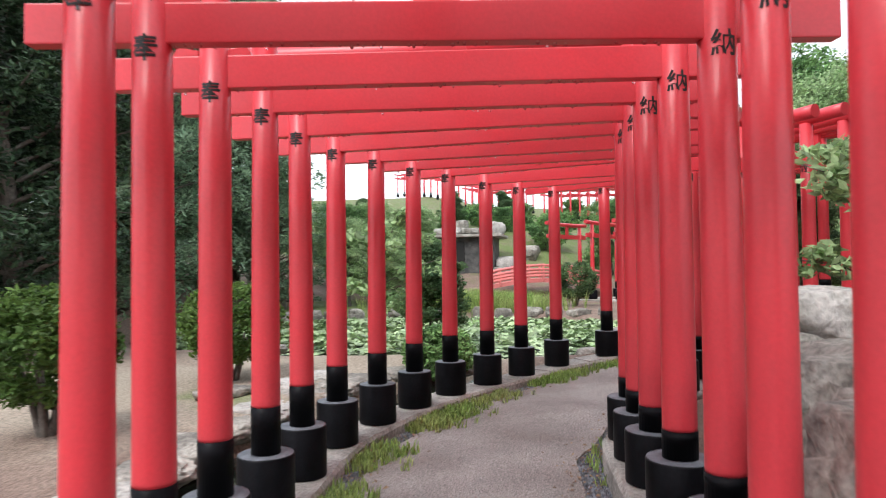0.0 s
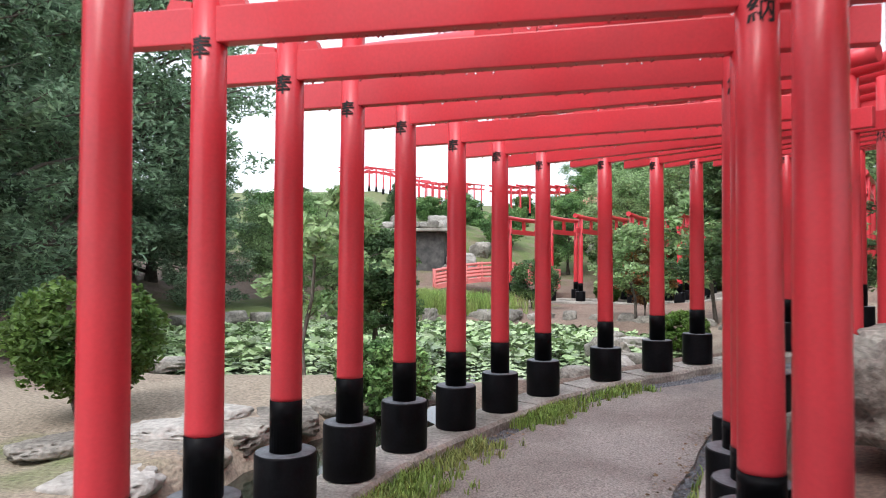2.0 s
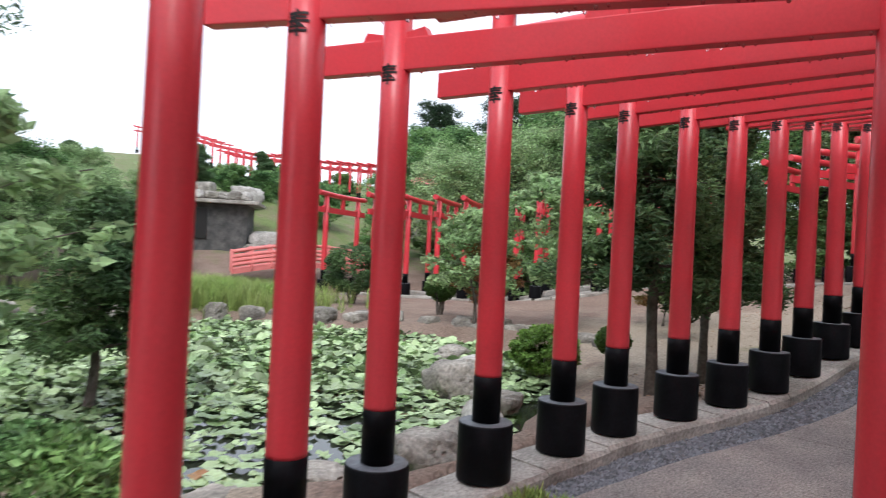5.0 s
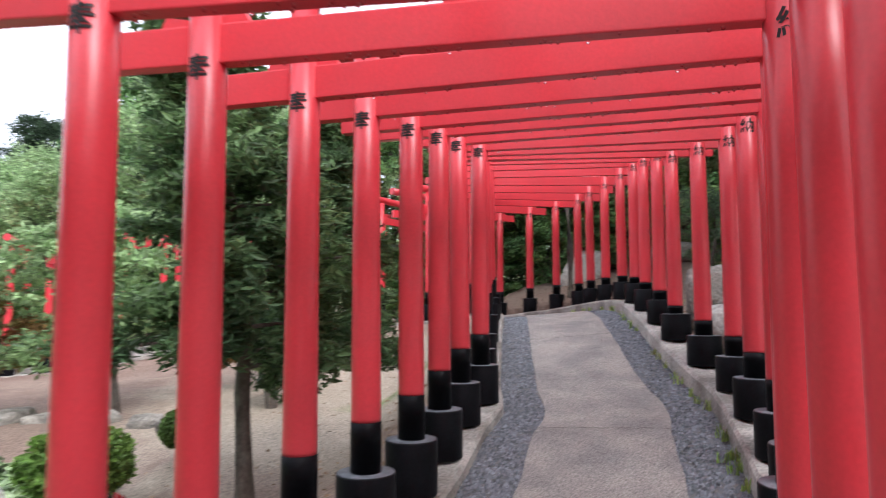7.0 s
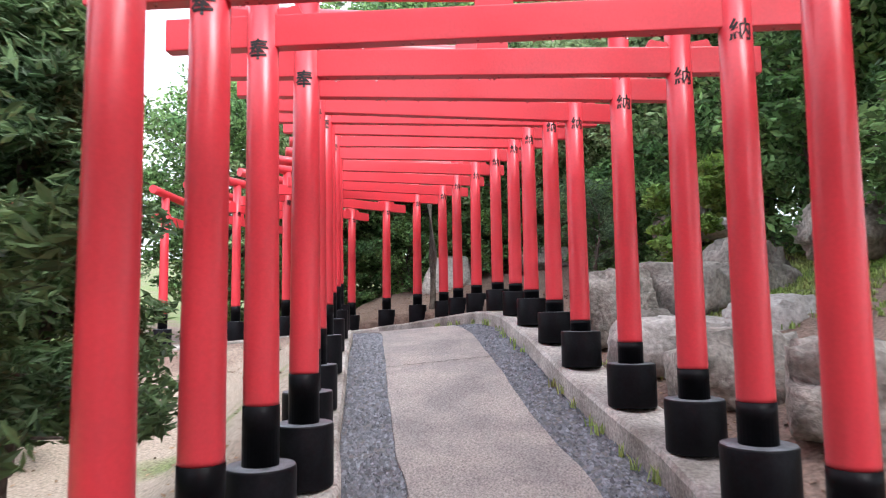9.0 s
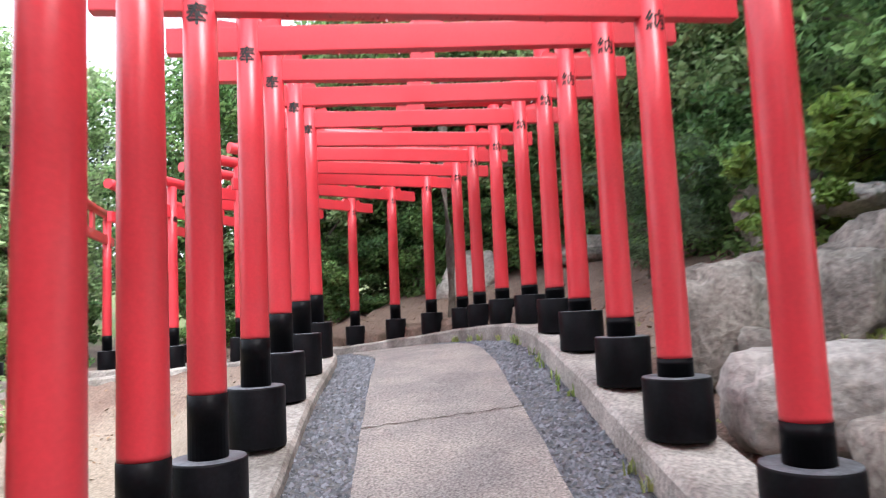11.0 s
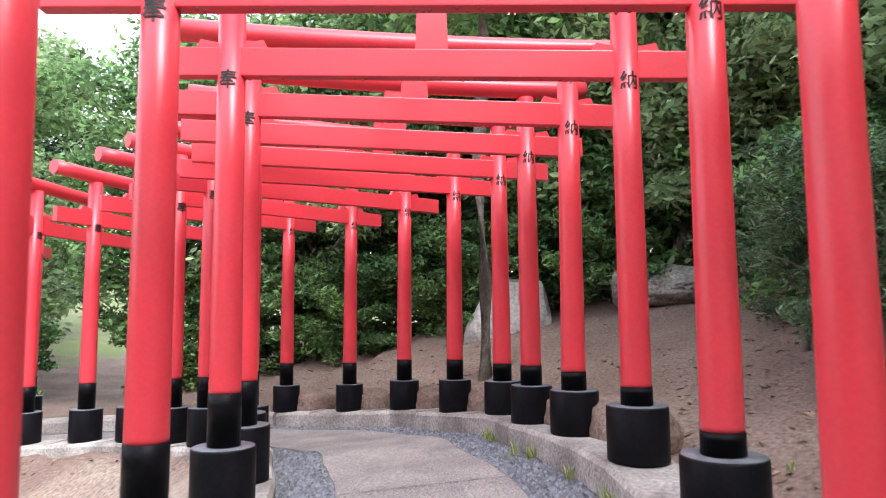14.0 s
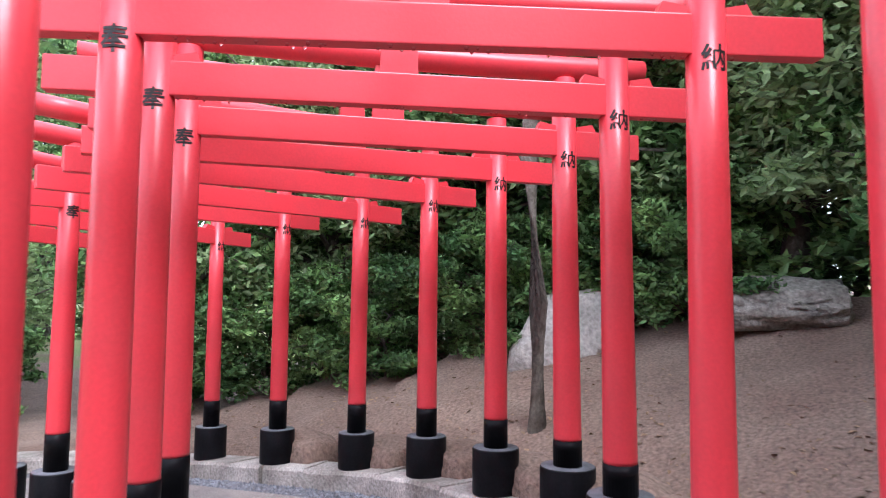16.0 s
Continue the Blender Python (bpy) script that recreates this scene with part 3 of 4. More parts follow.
for i, (x, y, s) in enumerate([(1.45, 10.45, .3), (1.85, 10.95, .28), (2.15, 11.6, .3), (2.45, 12.3, .26), (2.75, 14.5, .3), (2.5, 15.4, .28)]):
    rock(x, y, s * 1.25, s, s * 0.62, 47 * i, i, z=0.02, sink=0.45, pale=i in (2, 4))
for i in range(26):
    a = radians(20 + 6.2 * i)
    x, y = -1.2 + 7.2 * math.cos(a), 14.4 + 5.6 * math.sin(a)
    rock(x, y, 0.42 + 0.2 * math.sin(i * 5.1), 0.3, 0.26, 50 * i, i, z=WATER_Z + 0.12, sink=0.45)
rock(2.2, 13.35, 0.46, 0.36, 0.34, 15, 0, z=-0.1, sink=0.4, label="purple-grey boulder at the pond's edge")
rock(-4.6, 10.9, 0.6, 0.4, 0.14, 15, 3, z=0.02, name="flat_stone", label="low flat stone at the pond's edge")
# boulders on the slope beside the path
rock(*slope(10.98, 11.05), 0.55, 0.5, 0.6, 25, 1, z=1.6)
rock(*slope(11.45, 10.45), 0.62, 0.55, 0.6, 70, 3, z=1.68)
rock(*slope(10.85, 10.7), 0.42, 0.4, 0.42, 10, 2, z=1.3)
rock(*slope(12.0, 9.9), 0.65, 0.5, 0.5, -30, 0, z=1.95)
rock(*slope(10.12, 10.28), 0.66, 0.46, 0.42, -58, 0, pale=True, z=1.3, label="long pale boulder beside the kerb")
rock(*slope(10.65, 9.55), 0.6, 0.46, 0.42, -50, 1, pale=True, z=1.42)
rock(*slope(9.4, 9.65), 0.7, 0.45, 0.42, -58, 0, z=1.15)
rock(*slope(8.6, 9.0), 0.55, 0.45, 0.42, 10, 2, z=1.1)
rock(*slope(12.4, 8.9), 0.7, 0.5, 0.4, 40, 4, z=2.5)
rock(*slope(14.7, 11.0), 0.72, 0.5, 0.78, 65, 3, pale=True, z=2.62, sink=0.3, name="standing_stone", label="tall pointed grey standing stone among trees")
rock(*slope(13.2, 10.3), 0.62, 0.42, 0.16, 60, 1, pale=True, z=2.78, name="flat_stone", label="flat pale stone lying on the grassy ledge")
rock(*slope(18.15, 17.25), 1.02, 0.5, 0.74, -55, 2, pale=True, z=2.3, label="large pale pointed boulder behind a tree trunk")
rock(*slope(18.5, 14.95), 0.95, 0.42, 0.25, -70, 2, z=2.95, tilt=24, name="stone_slab", label="flat grey stone slab lying on the slope")


# ---- trees and shrubs ----
def tube(vs, fs, pts, seg=8):
    """Adds a tapered limb through (point, radius) pairs."""
    o = len(vs)
    for j, (p, r) in enumerate(pts):
        d = Vector(pts[min(j + 1, len(pts) - 1)][0]) - Vector(pts[max(j - 1, 0)][0])
        q = d.to_track_quat("Z", "Y")
        for i in range(seg):
            a = 2 * math.pi * i / seg
            vs.append(tuple(Vector(p) + q @ Vector((r * math.cos(a), r * math.sin(a), 0))))
    for j in range(len(pts) - 1):
        for i in range(seg):
            k = (i + 1) % seg
            fs.append((o + j * seg + i, o + j * seg + k, o + (j + 1) * seg + k, o + (j + 1) * seg + i))
    fs.append(tuple(o + (len(pts) - 1) * seg + i for i in range(seg)))


def leaves(clumps, count, size, spread, seed, narrow=0.45, flat=0.6):
    """Many small two-triangle leaves round clump centres (x, y, z, radius)."""
    r = np.random.default_rng(seed)
    c = np.repeat(np.array(clumps, float), count, 0)
    m = len(c)
    off = r.normal(size=(m, 3))
    off /= np.linalg.norm(off, axis=1, keepdims=True)
    off *= (r.random((m, 1)) ** 0.5) * c[:, 3:] * spread
    off[:, 2] *= flat
    p = c[:, :3] + off
    u = r.normal(size=(m, 3))
    u[:, 2] *= 0.6
    u /= np.linalg.norm(u, axis=1, keepdims=True)
    w = np.cross(u, r.normal(size=(m, 3)))
    w /= np.linalg.norm(w, axis=1, keepdims=True)
    s = size * (0.6 + 0.8 * r.random((m, 1)))
    fold = np.cross(u, w) * s * 0.12
    v = np.stack([p - u * s, p + w * s * narrow + fold, p + u * s, p - w * s * narrow + fold], 1).reshape(-1, 3)
    q = np.arange(m * 4).reshape(-1, 4)
    return v.tolist(), np.concatenate([q[:, [0, 1, 2]], q[:, [0, 2, 3]]]).tolist()


def tree_meshes(h, spread, trunk_r, bare, leaf, seed, clumps=150, count=46, size=0.085, conical=False, narrow=0.45, lean=0.2, material=None):
    r = random.Random(seed)
    tv, tf = [], []
    bend = [(r.uniform(-lean, lean) * i, r.uniform(-lean, lean) * i) for i in range(5)]
    trunk = [((bend[i][0] * 0.5, bend[i][1] * 0.5, h * 0.92 * i / 4 - 0.15 * (i == 0)), trunk_r * (1 - 0.2 * i) * (1.35 if i == 0 else 1)) for i in range(5)]
    tube(tv, tf, trunk, 10)

    def axis_at(z):
        f = min(max(z / (h * 0.92), 0), 0.999) * 4
        i = int(f)
        a, b = Vector(trunk[i][0]), Vector(trunk[i + 1][0])
        return a + (b - a) * (f - i)

    cl = []
    limbs = max(8, clumps // 7)
    for i in range(limbs):
        f = bare + (0.97 - bare) * (i + r.random()) / limbs
        a = i * 2.4 + r.uniform(-0.5, 0.5)
        rel = (f - bare) / (1 - bare)
        reach = spread * ((1 - 0.9 * rel) if conical else (0.35 + 0.65 * math.sin(math.pi * min(1, rel * 0.85 + 0.18)))) * r.uniform(0.7, 1.15)
        s = axis_at(f * h)
        e = s + Vector((math.cos(a) * reach, math.sin(a) * reach, reach * (r.uniform(-0.15, 0.15) if conical else r.uniform(0.1, 0.55))))
        mid = s.lerp(e, 0.5) + Vector((0, 0, 0.06 * reach))
        tube(tv, tf, [(s, trunk_r * 0.36 * (1.1 - f)), (mid, trunk_r * 0.22 * (1.1 - f)), (e, 0.006)], 5)
        for k in range(max(2, clumps // limbs)):
            g = r.uniform(0.3, 1.08)
            q = s.lerp(e, g) + Vector((r.gauss(0, 0.16), r.gauss(0, 0.16), r.gauss(0, 0.1))) * spread * 0.6
            cl.append((q.x, q.y, q.z, spread * r.uniform(0.12, 0.26)))
    lv, lf = leaves(cl, count, size, 1.0, seed, narrow)
    return mesh_from("trunk", tv, tf, M_BARK, True), mesh_from("crown", lv, lf, material or leaf)


def tree(meshes, x, y, rot=0, s=1.0, name="tree", label="leafy green broadleaf tree in the woods", z=None, cat="tree"):
    t = tagged(new(name), label, cat)
    put("trunk", meshes[0], t, label="brown bark trunk with limbs")
    put("crown", meshes[1], t)
    t.matrix_basis = Matrix.Translation((x, y, (gz(x, y) if z is None else z) - 0.03)) @ Matrix.Rotation(radians(rot), 4, "Z") @ Matrix.Diagonal((s, s, s, 1))
    return t


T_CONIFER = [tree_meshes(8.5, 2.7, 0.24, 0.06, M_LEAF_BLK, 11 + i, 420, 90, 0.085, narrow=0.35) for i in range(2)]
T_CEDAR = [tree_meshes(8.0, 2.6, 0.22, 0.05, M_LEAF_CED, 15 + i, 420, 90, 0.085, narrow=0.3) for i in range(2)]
T_BROAD = [tree_meshes(7.5, 2.8, 0.2, 0.2, M_LEAF, 21 + i, 400, 90, 0.075) for i in range(2)]
T_BRIGHT = [tree_meshes(7.0, 2.8, 0.2, 0.15, M_LEAF_LT, 61 + i, 380, 80, 0.075) for i in range(2)]
T_YEW = tree_meshes(3.4, 0.85, 0.062, 0.27, M_LEAF_DK, 31, 300, 110, 0.042, conical=True, narrow=0.3)
T_YEW2 = tree_meshes(2.2, 0.82, 0.06, 0.28, M_LEAF_DK, 33, 240, 100, 0.04, conical=True, narrow=0.35)
T_LIGHT = tree_meshes(3.0, 1.2, 0.05, 0.25, M_LEAF_LT, 35, 150, 34, 0.07)
T_SAPL = tree_meshes(2.3, 0.8, 0.035, 0.3, M_LEAF_LT, 37, 60, 26, 0.06)
T_TURN = tree_meshes(2.6, 1.0, 0.05, 0.25, M_LEAF_RED, 39, 90, 36, 0.07)
T_UNDER = [tree_meshes(1.9, 1.2, 0.04, 0.02, M_LEAF, 41 + i, 200, 75, 0.055) for i in range(2)]
T_SHRUB = tree_meshes(2.2, 1.0, 0.04, 0.2, M_LEAF_GREY, 45, 110, 60, 0.045, narrow=0.22, lean=0.12)
T_FRESH = tree_meshes(1.5, 0.75, 0.03, 0.08, M_CLIP, 47, 120, 60, 0.055)


def ball(x, y, rx, rz, zc, seed, name="clipped_shrub", label="rounded clipped evergreen shrub", mat_=None):
    """A clipped round shrub on a short stem."""
    t = tagged(new(name), label, "shrub")
    z0 = gz(x, y)
    r = random.Random(seed)
    tv, tf = [], []
    for i in range(5):
        a = i * 1.26
        tube(tv, tf, [((0.03 * math.cos(a), 0.03 * math.sin(a), -0.05), 0.045), ((rx * 0.35 * math.cos(a), rx * 0.35 * math.sin(a), zc - z0 - rz * 0.3), 0.012)], 6)
    put("stem", mesh_from("stem", tv, tf, M_BARK, True), t)
    cl = []
    for i in range(170):
        d = Vector((r.gauss(0, 1), r.gauss(0, 1), r.gauss(0, 1))).normalized() * (0.84 + 0.1 * r.random())
        cl.append((d.x * rx, d.y * rx, zc - z0 + d.z * rz, rx * 0.2))
    lv, lf = leaves(cl, 60, 0.022 + rx * 0.02, 1.0, seed, 0.5, 0.9)
    put("crown", mesh_from("crown", lv, lf, mat_ or M_TOPIARY), t)
    t.matrix_basis = Matrix.Translation((x, y, z0))
    return t


# garden by the pond
ball(-3.2, 7.3, 0.64, 0.5, 0.9, 1)
ball(-3.3, 4.3, 0.55, 0.5, 0.95, 2)
ball(-0.75, 8.6, 0.5, 0.36, 0.38, 3, label="low spreading juniper shrub at the water's edge", mat_=M_LEAF)
ball(3.55, 14.0, 0.46, 0.31, 0.4, 4, label="low domed clipped shrub, fresh green", mat_=M_CLIP)
ball(4.7, 14.4, 0.24, 0.2, 0.5, 5)
ball(1.2, 22.6, 0.75, 0.6, 1.1, 6, mat_=M_LEAF_DK)
ball(3.1, 20.2, 0.35, 0.3, 0.85, 7)
tree(T_YEW2, -1.7, 12.3, 20, 1.05, "conifer", "dense dark green conifer standing in the pond", z=-0.1)
tree(T_SAPL, -2.15, 10.3, 70, 1.15, "garden_tree", "slender garden tree with light green leaves")
tree(T_YEW, *slope(4.9, 12.4), 10, 1.25, "conifer", "dark green conifer with spreading limbs")
tree(T_YEW, *slope(6.1, 13.3), 120, 1.1, "conifer", "dark green conifer with spreading limbs")
tree(T_LIGHT, 3.5, 18.3, 30, 0.8, "maple", "light green maple turning orange")
tree(T_TURN, 3.8, 18.8, 80, 0.72, "maple", "young maple with orange leaves")
tree(T_LIGHT, 5.3, 18.0, 100, 1.05, "garden_tree", "light green leafy garden tree")
tree(T_SAPL, 3.5, 5.0, 140, 1.0, "maple_sapling", "thin maple sapling with light leaves among rocks")
tree(T_TURN, 4.4, 5.6, 10, 0.9, "maple", "young maple with orange leaves")
tree(T_LIGHT, *slope(8.5, 17.5), 40, 0.8, 'maple', 'light green maple beside the returning gates')
tree(T_TURN, *slope(8.2, 17.9), 140, 0.75, 'maple', 'young maple with orange leaves')
ball(*slope(7.6, 16.2), 0.45, 0.3, 1.15, 21, label='low light green shrub on the bank', mat_=M_LEAF_LT)
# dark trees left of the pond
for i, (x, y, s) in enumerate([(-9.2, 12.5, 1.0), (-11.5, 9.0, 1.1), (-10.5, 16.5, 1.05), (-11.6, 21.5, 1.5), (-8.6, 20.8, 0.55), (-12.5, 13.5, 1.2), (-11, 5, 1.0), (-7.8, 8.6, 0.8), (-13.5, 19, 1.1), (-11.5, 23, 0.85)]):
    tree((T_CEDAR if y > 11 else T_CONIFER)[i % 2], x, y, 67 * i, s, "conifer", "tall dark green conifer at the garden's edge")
for i, (x, y, s) in enumerate([(-6.8, 22.5, 0.45), (-5.6, 24.2, 0.42), (-8.0, 25.5, 0.5), (-9.5, 28.5, 0.5)]):
    tree((T_BRIGHT + T_BROAD)[i % 4], x, y, 50 * i, s, label='light green tree on the pond bank')
# woods behind the far row and round the bend
for i, (x, y, s) in enumerate([(6.5, 26, 0.7), (8.5, 25.5, 0.8), (10.5, 26, 0.85), (12.5, 25.5, 0.9), (14.8, 25.5, 0.9), (16.5, 23.5, 0.95), (18.0, 21.5, 0.95), (19.0, 19.5, 1.0), (20, 17.4, 1.0),
                              (19.6, 15.0, 1.0), (18.6, 12.6, 1.0), (16.8, 10.6, 1.0), (15.0, 8.8, 1.0), (12.8, 7.3, 1.0), (10.5, 5.8, 1.0), (8.2, 5.2, 0.95), (21, 23, 1.1), (22, 13, 1.1), (18, 8, 1.1), (14, 5, 1.1),
                              (20.8, 19, 1.15), (21.5, 15.2, 1.15), (20.4, 11.2, 1.15), (20.9, 13.4, 1.0), (19.4, 13.6, 0.9), (16.6, 7.2, 1.1), (19.0, 10.2, 1.0), (23.5, 18, 1.3), (23.5, 21.5, 1.3), (22.5, 9.5, 1.3), (12, 3.2, 1.1), (7, 29, 0.75), (10, 29.5, 0.9), (14, 29, 1.0), (4.5, 29, 0.55), (6.2, 3.2, 0.9)]):
    if y > 23.4 and x < 15:
        y, s = y + 3.2, s + (0.25 if x > 11 else -0.08)
    tree((T_BRIGHT if i in (0, 1, 2, 3, 4, 6, 9, 10, 11, 24, 27, 31, 32) else T_BROAD)[i % 2], *slope(x, y), 71 * i, s)
for i, (x, y, s) in enumerate([(16.9, 21.6, 1.0), (17.6, 19.9, 0.9), (18.2, 18.4, 0.9), (16.0, 22.9, 1.0), (14.2, 23.6, 1.1), (12.2, 24.3, 1.1), (10.0, 24.6, 1.0), (8.0, 24.0, 1.0), (19.1, 17.0, 1.0), (18.9, 15.9, 1.0),
                              (16.4, 12.4, 1.0), (15.0, 10.9, 1.0), (13.6, 9.3, 1.1), (6.5, 24.2, 0.9), (11.4, 7.8, 1.0), (18.9, 22.0, 1.3), (19.6, 20.0, 1.3), (13, 26, 1.4), (19.7, 13.2, 1.5), (18.8, 11.9, 1.4), (20.4, 14.5, 1.6), (20.7, 16.2, 1.6), (21.2, 17.8, 1.6), (17.3, 11.0, 1.3)]):
    if y > 23.4 and x < 15:
        y += 3.0
    tree(T_UNDER[i % 2], *slope(x, y), 43 * i, s, "bush", "dense green woodland bush", cat="bush")
tree(T_FRESH, *slope(13.3, 10.6), 30, 1.0, "bush", "fresh light green bush on the rocky ledge", cat="bush")
tree(T_SHRUB, *slope(14.4, 12.4), 20, 0.82, "evergreen_shrub", "sparse dark evergreen shrub with bare stems on the slope", cat="shrub")
tree(T_SHRUB, *slope(15.5, 12.8), 80, 0.65, "evergreen_shrub", "sparse dark evergreen shrub with bare stems on the slope", cat="shrub")
tv, tf = [], []
tube(tv, tf, [((0, 0, -0.1), 0.105), ((0.03, 0, 1.2), 0.095), ((-0.05, 0.04, 2.6), 0.09), ((0.06, 0, 4.4), 0.08), ((0, 0, 6.2), 0.05)], 12)
lv, lf = leaves([(random.Random(i).gauss(0, 1.1), random.Random(i + 50).gauss(0, 1.1), 5.6 + random.Random(i + 99).gauss(0, 0.7), 0.5) for i in range(90)], 50, 0.09, 1.0, 77)
tree((mesh_from("trunk", tv, tf, M_BARK, True), mesh_from("crown", lv, lf, M_LEAF)), *slope(16.2, 16.5), 0, 1, "tree", "slim straight tree before a pale boulder")

ME_MOUND = rock_mesh(6, M_SOIL, 0.16, 4)


# ---- beyond the pond: shed, bridge, hill planting ----
def stone_shed(x, y, z):
    """A low rough-walled shed with a thick slab roof that carries stones."""
    t = tagged(new("stone_shed"), "low grey stone shed with stones on its slab roof", "shed")
    put("wall", box_mesh("wall", 2.6, 2.2, 2.0, M_WALL, 0.03), t, Matrix.Translation((0, 0, 0.3)))
    put("roof", box_mesh("roof", 3.4, 3.0, 0.13, M_CONC, 0.03), t, Matrix.Translation((0, 0, 1.37)), "weathered slab roof")
    put("doorway", box_mesh("doorway", 0.8, 0.06, 1.1, M_INK, 0.01), t, Matrix.Translation((-0.5, -1.12, 0.55)), "dark doorway")
    t.matrix_basis = Matrix.Translation((x, y, z))
    for i in range(7):
        rock(x - 1.3 + 0.42 * i, y - 0.8 + 0.3 * math.sin(i * 2), 0.34, 0.28, 0.2, 40 * i, i, pale=i % 2 == 0, z=z + 1.5, sink=0.2, label="rounded stone laid on a shed roof")


stone_shed(-3.75, 31.8, 1.7)
for i, (x, y, s) in enumerate([(-1.75, 31.4, .75), (-2.1, 30.6, .5), (-5.9, 32, .6), (-5.0, 35.5, 1.0), (-3.2, 35.8, .9), (-1.0, 33.5, .6), (-6.5, 29.5, .7), (-7.4, 31, .9)]):
    rock(x, y, s, s * 0.8, s * 0.8, 30 * i, i, pale=i % 2 == 0)


def bridge(a, b, z):
    """A low arched footbridge with pale red railings."""
    a, b = Vector(a), Vector(b)
    d = b - a
    t = tagged(new("footbridge"), "low arched footbridge with faded red railings", "bridge")
    side = Vector((-d.y, d.x)).normalized() * 0.6

    def at(f, s, h):
        p = a + d * f + side * s
        return (p.x, p.y, z + 0.3 * math.sin(math.pi * f) + h)

    vs, fs = [], []
    for i in range(17):
        for s, h in ((-1, 0), (1, 0), (1, -0.16), (-1, -0.16)):
            vs.append(at(i / 16, s, h))
    for i in range(16):
        for k in range(4):
            fs.append((i * 4 + k, i * 4 + (k + 1) % 4, i * 4 + 4 + (k + 1) % 4, i * 4 + 4 + k))
    put("deck", mesh_from("deck", vs, fs, M_PALERED), t)
    for s in (-1, 1):
        for h in (0.12, 0.25, 0.38, 0.55):
            tv, tf = [], []
            tube(tv, tf, [(at(i / 16, s, h), 0.05) for i in range(17)], 8)
            put("rail", mesh_from("rail", tv, tf, M_PALERED, True), t)
        for i in range(9):
            tv, tf = [], []
            tube(tv, tf, [(at(i / 8, s, -0.1), 0.045), (at(i / 8, s, 0.62), 0.045)], 8)
            put("rail_post", mesh_from("rail_post", tv, tf, M_PALERED, True), t)
    return t


bridge((-2.5, 27.6), (2.2, 28.4), 0.78)
r8 = random.Random(8)
for i in range(44):
    x, y = r8.uniform(-10, 7), r8.uniform(28.5, 66)
    if abs(x + 3.9) < 2.6 and y < 36:
        continue
    s = r8.uniform(0.35, 0.8) * (0.6 + y / 60)
    tree(T_UNDER[i % 2], x, y, 37 * i, s, "bush", "rounded green bush on the garden hill", cat="bush")
for i, (x, y, s) in enumerate([(5.5, 42, .6), (8, 45, .8), (9, 60, 1.0), (12, 50, 1.0), (11, 36, 0.9), (6.5, 54, .8), (14, 42, 1.0), (17, 36, 1.0)]):
    tree((T_BROAD + T_CONIFER)[i % 4], x, y, 71 * i, s, label="leafy tree standing on the garden hill")
for i, (x, y, s) in enumerate([(-6.6, 27.0, 0.36), (-7.3, 30.0, 0.4), (-5.6, 29.3, 0.3), (-9.0, 33, 0.45), (-6.6, 33.5, 0.34), (-4.6, 28.2, 0.22)]):
    tree((T_BRIGHT + T_BROAD)[(0, 1, 2)[i % 3]], x, y, 50 * i, s, "garden_tree", "light green spreading garden tree on the mound")
tree(T_YEW2, -10.6, 36, 30, 1.3, "fir", "small dark fir on the skyline")
for i, (x, y, s) in enumerate([(-5.6, 36.5, 1.1), (-2.9, 38.5, 1.0)]):
    tree(T_YEW2, x, y, 50 * i, s, "pine", "small trained pine on the rocky mound")


def shrine_hall(x, y):
    """A small hall on the hill with a red hipped roof."""
    t = tagged(new("shrine_hall"), "small hall with a faded red hipped roof behind the gates", "hall")
    put("wall", box_mesh("wall", 3.0, 2.6, 3.0, M_CONC, 0.03), t, Matrix.Translation((0, 0, 1.0)))
    vs = [(-2.1, -1.9, 0), (2.1, -1.9, 0), (2.1, 1.9, 0), (-2.1, 1.9, 0), (-2.1, -1.9, 0.14), (2.1, -1.9, 0.14), (2.1, 1.9, 0.14), (-2.1, 1.9, 0.14), (-1.0, 0, 0.8), (1.0, 0, 0.8)]
    fs = [(3, 2, 1, 0), (0, 1, 5, 4), (1, 2, 6, 5), (2, 3, 7, 6), (3, 0, 4, 7), (4, 5, 9, 8), (6, 7, 8, 9), (5, 6, 9), (7, 4, 8)]
    put("roof", mesh_from("roof", vs, fs, M_PALERED), t, Matrix.Translation((0, 0, 2.45)), "faded red hipped roof")
    t.matrix_basis = Matrix.Translation((x, y, gz(x, y)))
    return t


shrine_hall(5.8, 37.0)


# ---- loose ground cover, near the path ----
def stones(name, count, place, sizes, material, label, cat, seed):
    """Many small flattened stones as one sheet of loose geometry."""
    r = np.random.default_rng(seed)
    base = np.array([(1, 0, 0), (0, 1, 0), (-1, 0, 0), (0, -1, 0), (0, 0, 1)], float)
    tri = np.array([(0, 1, 4), (1, 2, 4), (2, 3, 4), (3, 0, 4)])
    vs, fs = [], []
    for i in range(count):
        p = place(r)
        s = r.uniform(*sizes)
        a = r.uniform(0, 6.28)
        c, sn = math.cos(a), math.sin(a)
        q = base * (s * r.uniform(0.7, 1.3), s * r.uniform(0.6, 1.0), s * r.uniform(0.5, 0.9)) + (0, 0, 0)
        q[4, :2] += r.normal(0, s * 0.25, 2)
        q = np.stack([q[:, 0] * c - q[:, 1] * sn, q[:, 0] * sn + q[:, 1] * c, q[:, 2] + r.normal(0, s * 0.15, 5)], -1) + p
        fs.append(tri + len(vs) * 5)
        vs.append(q)
    return tagged(put(name, mesh_from(name, np.concatenate(vs).tolist(), np.concatenate(fs).tolist(), material)), label, cat, kind="stuff")


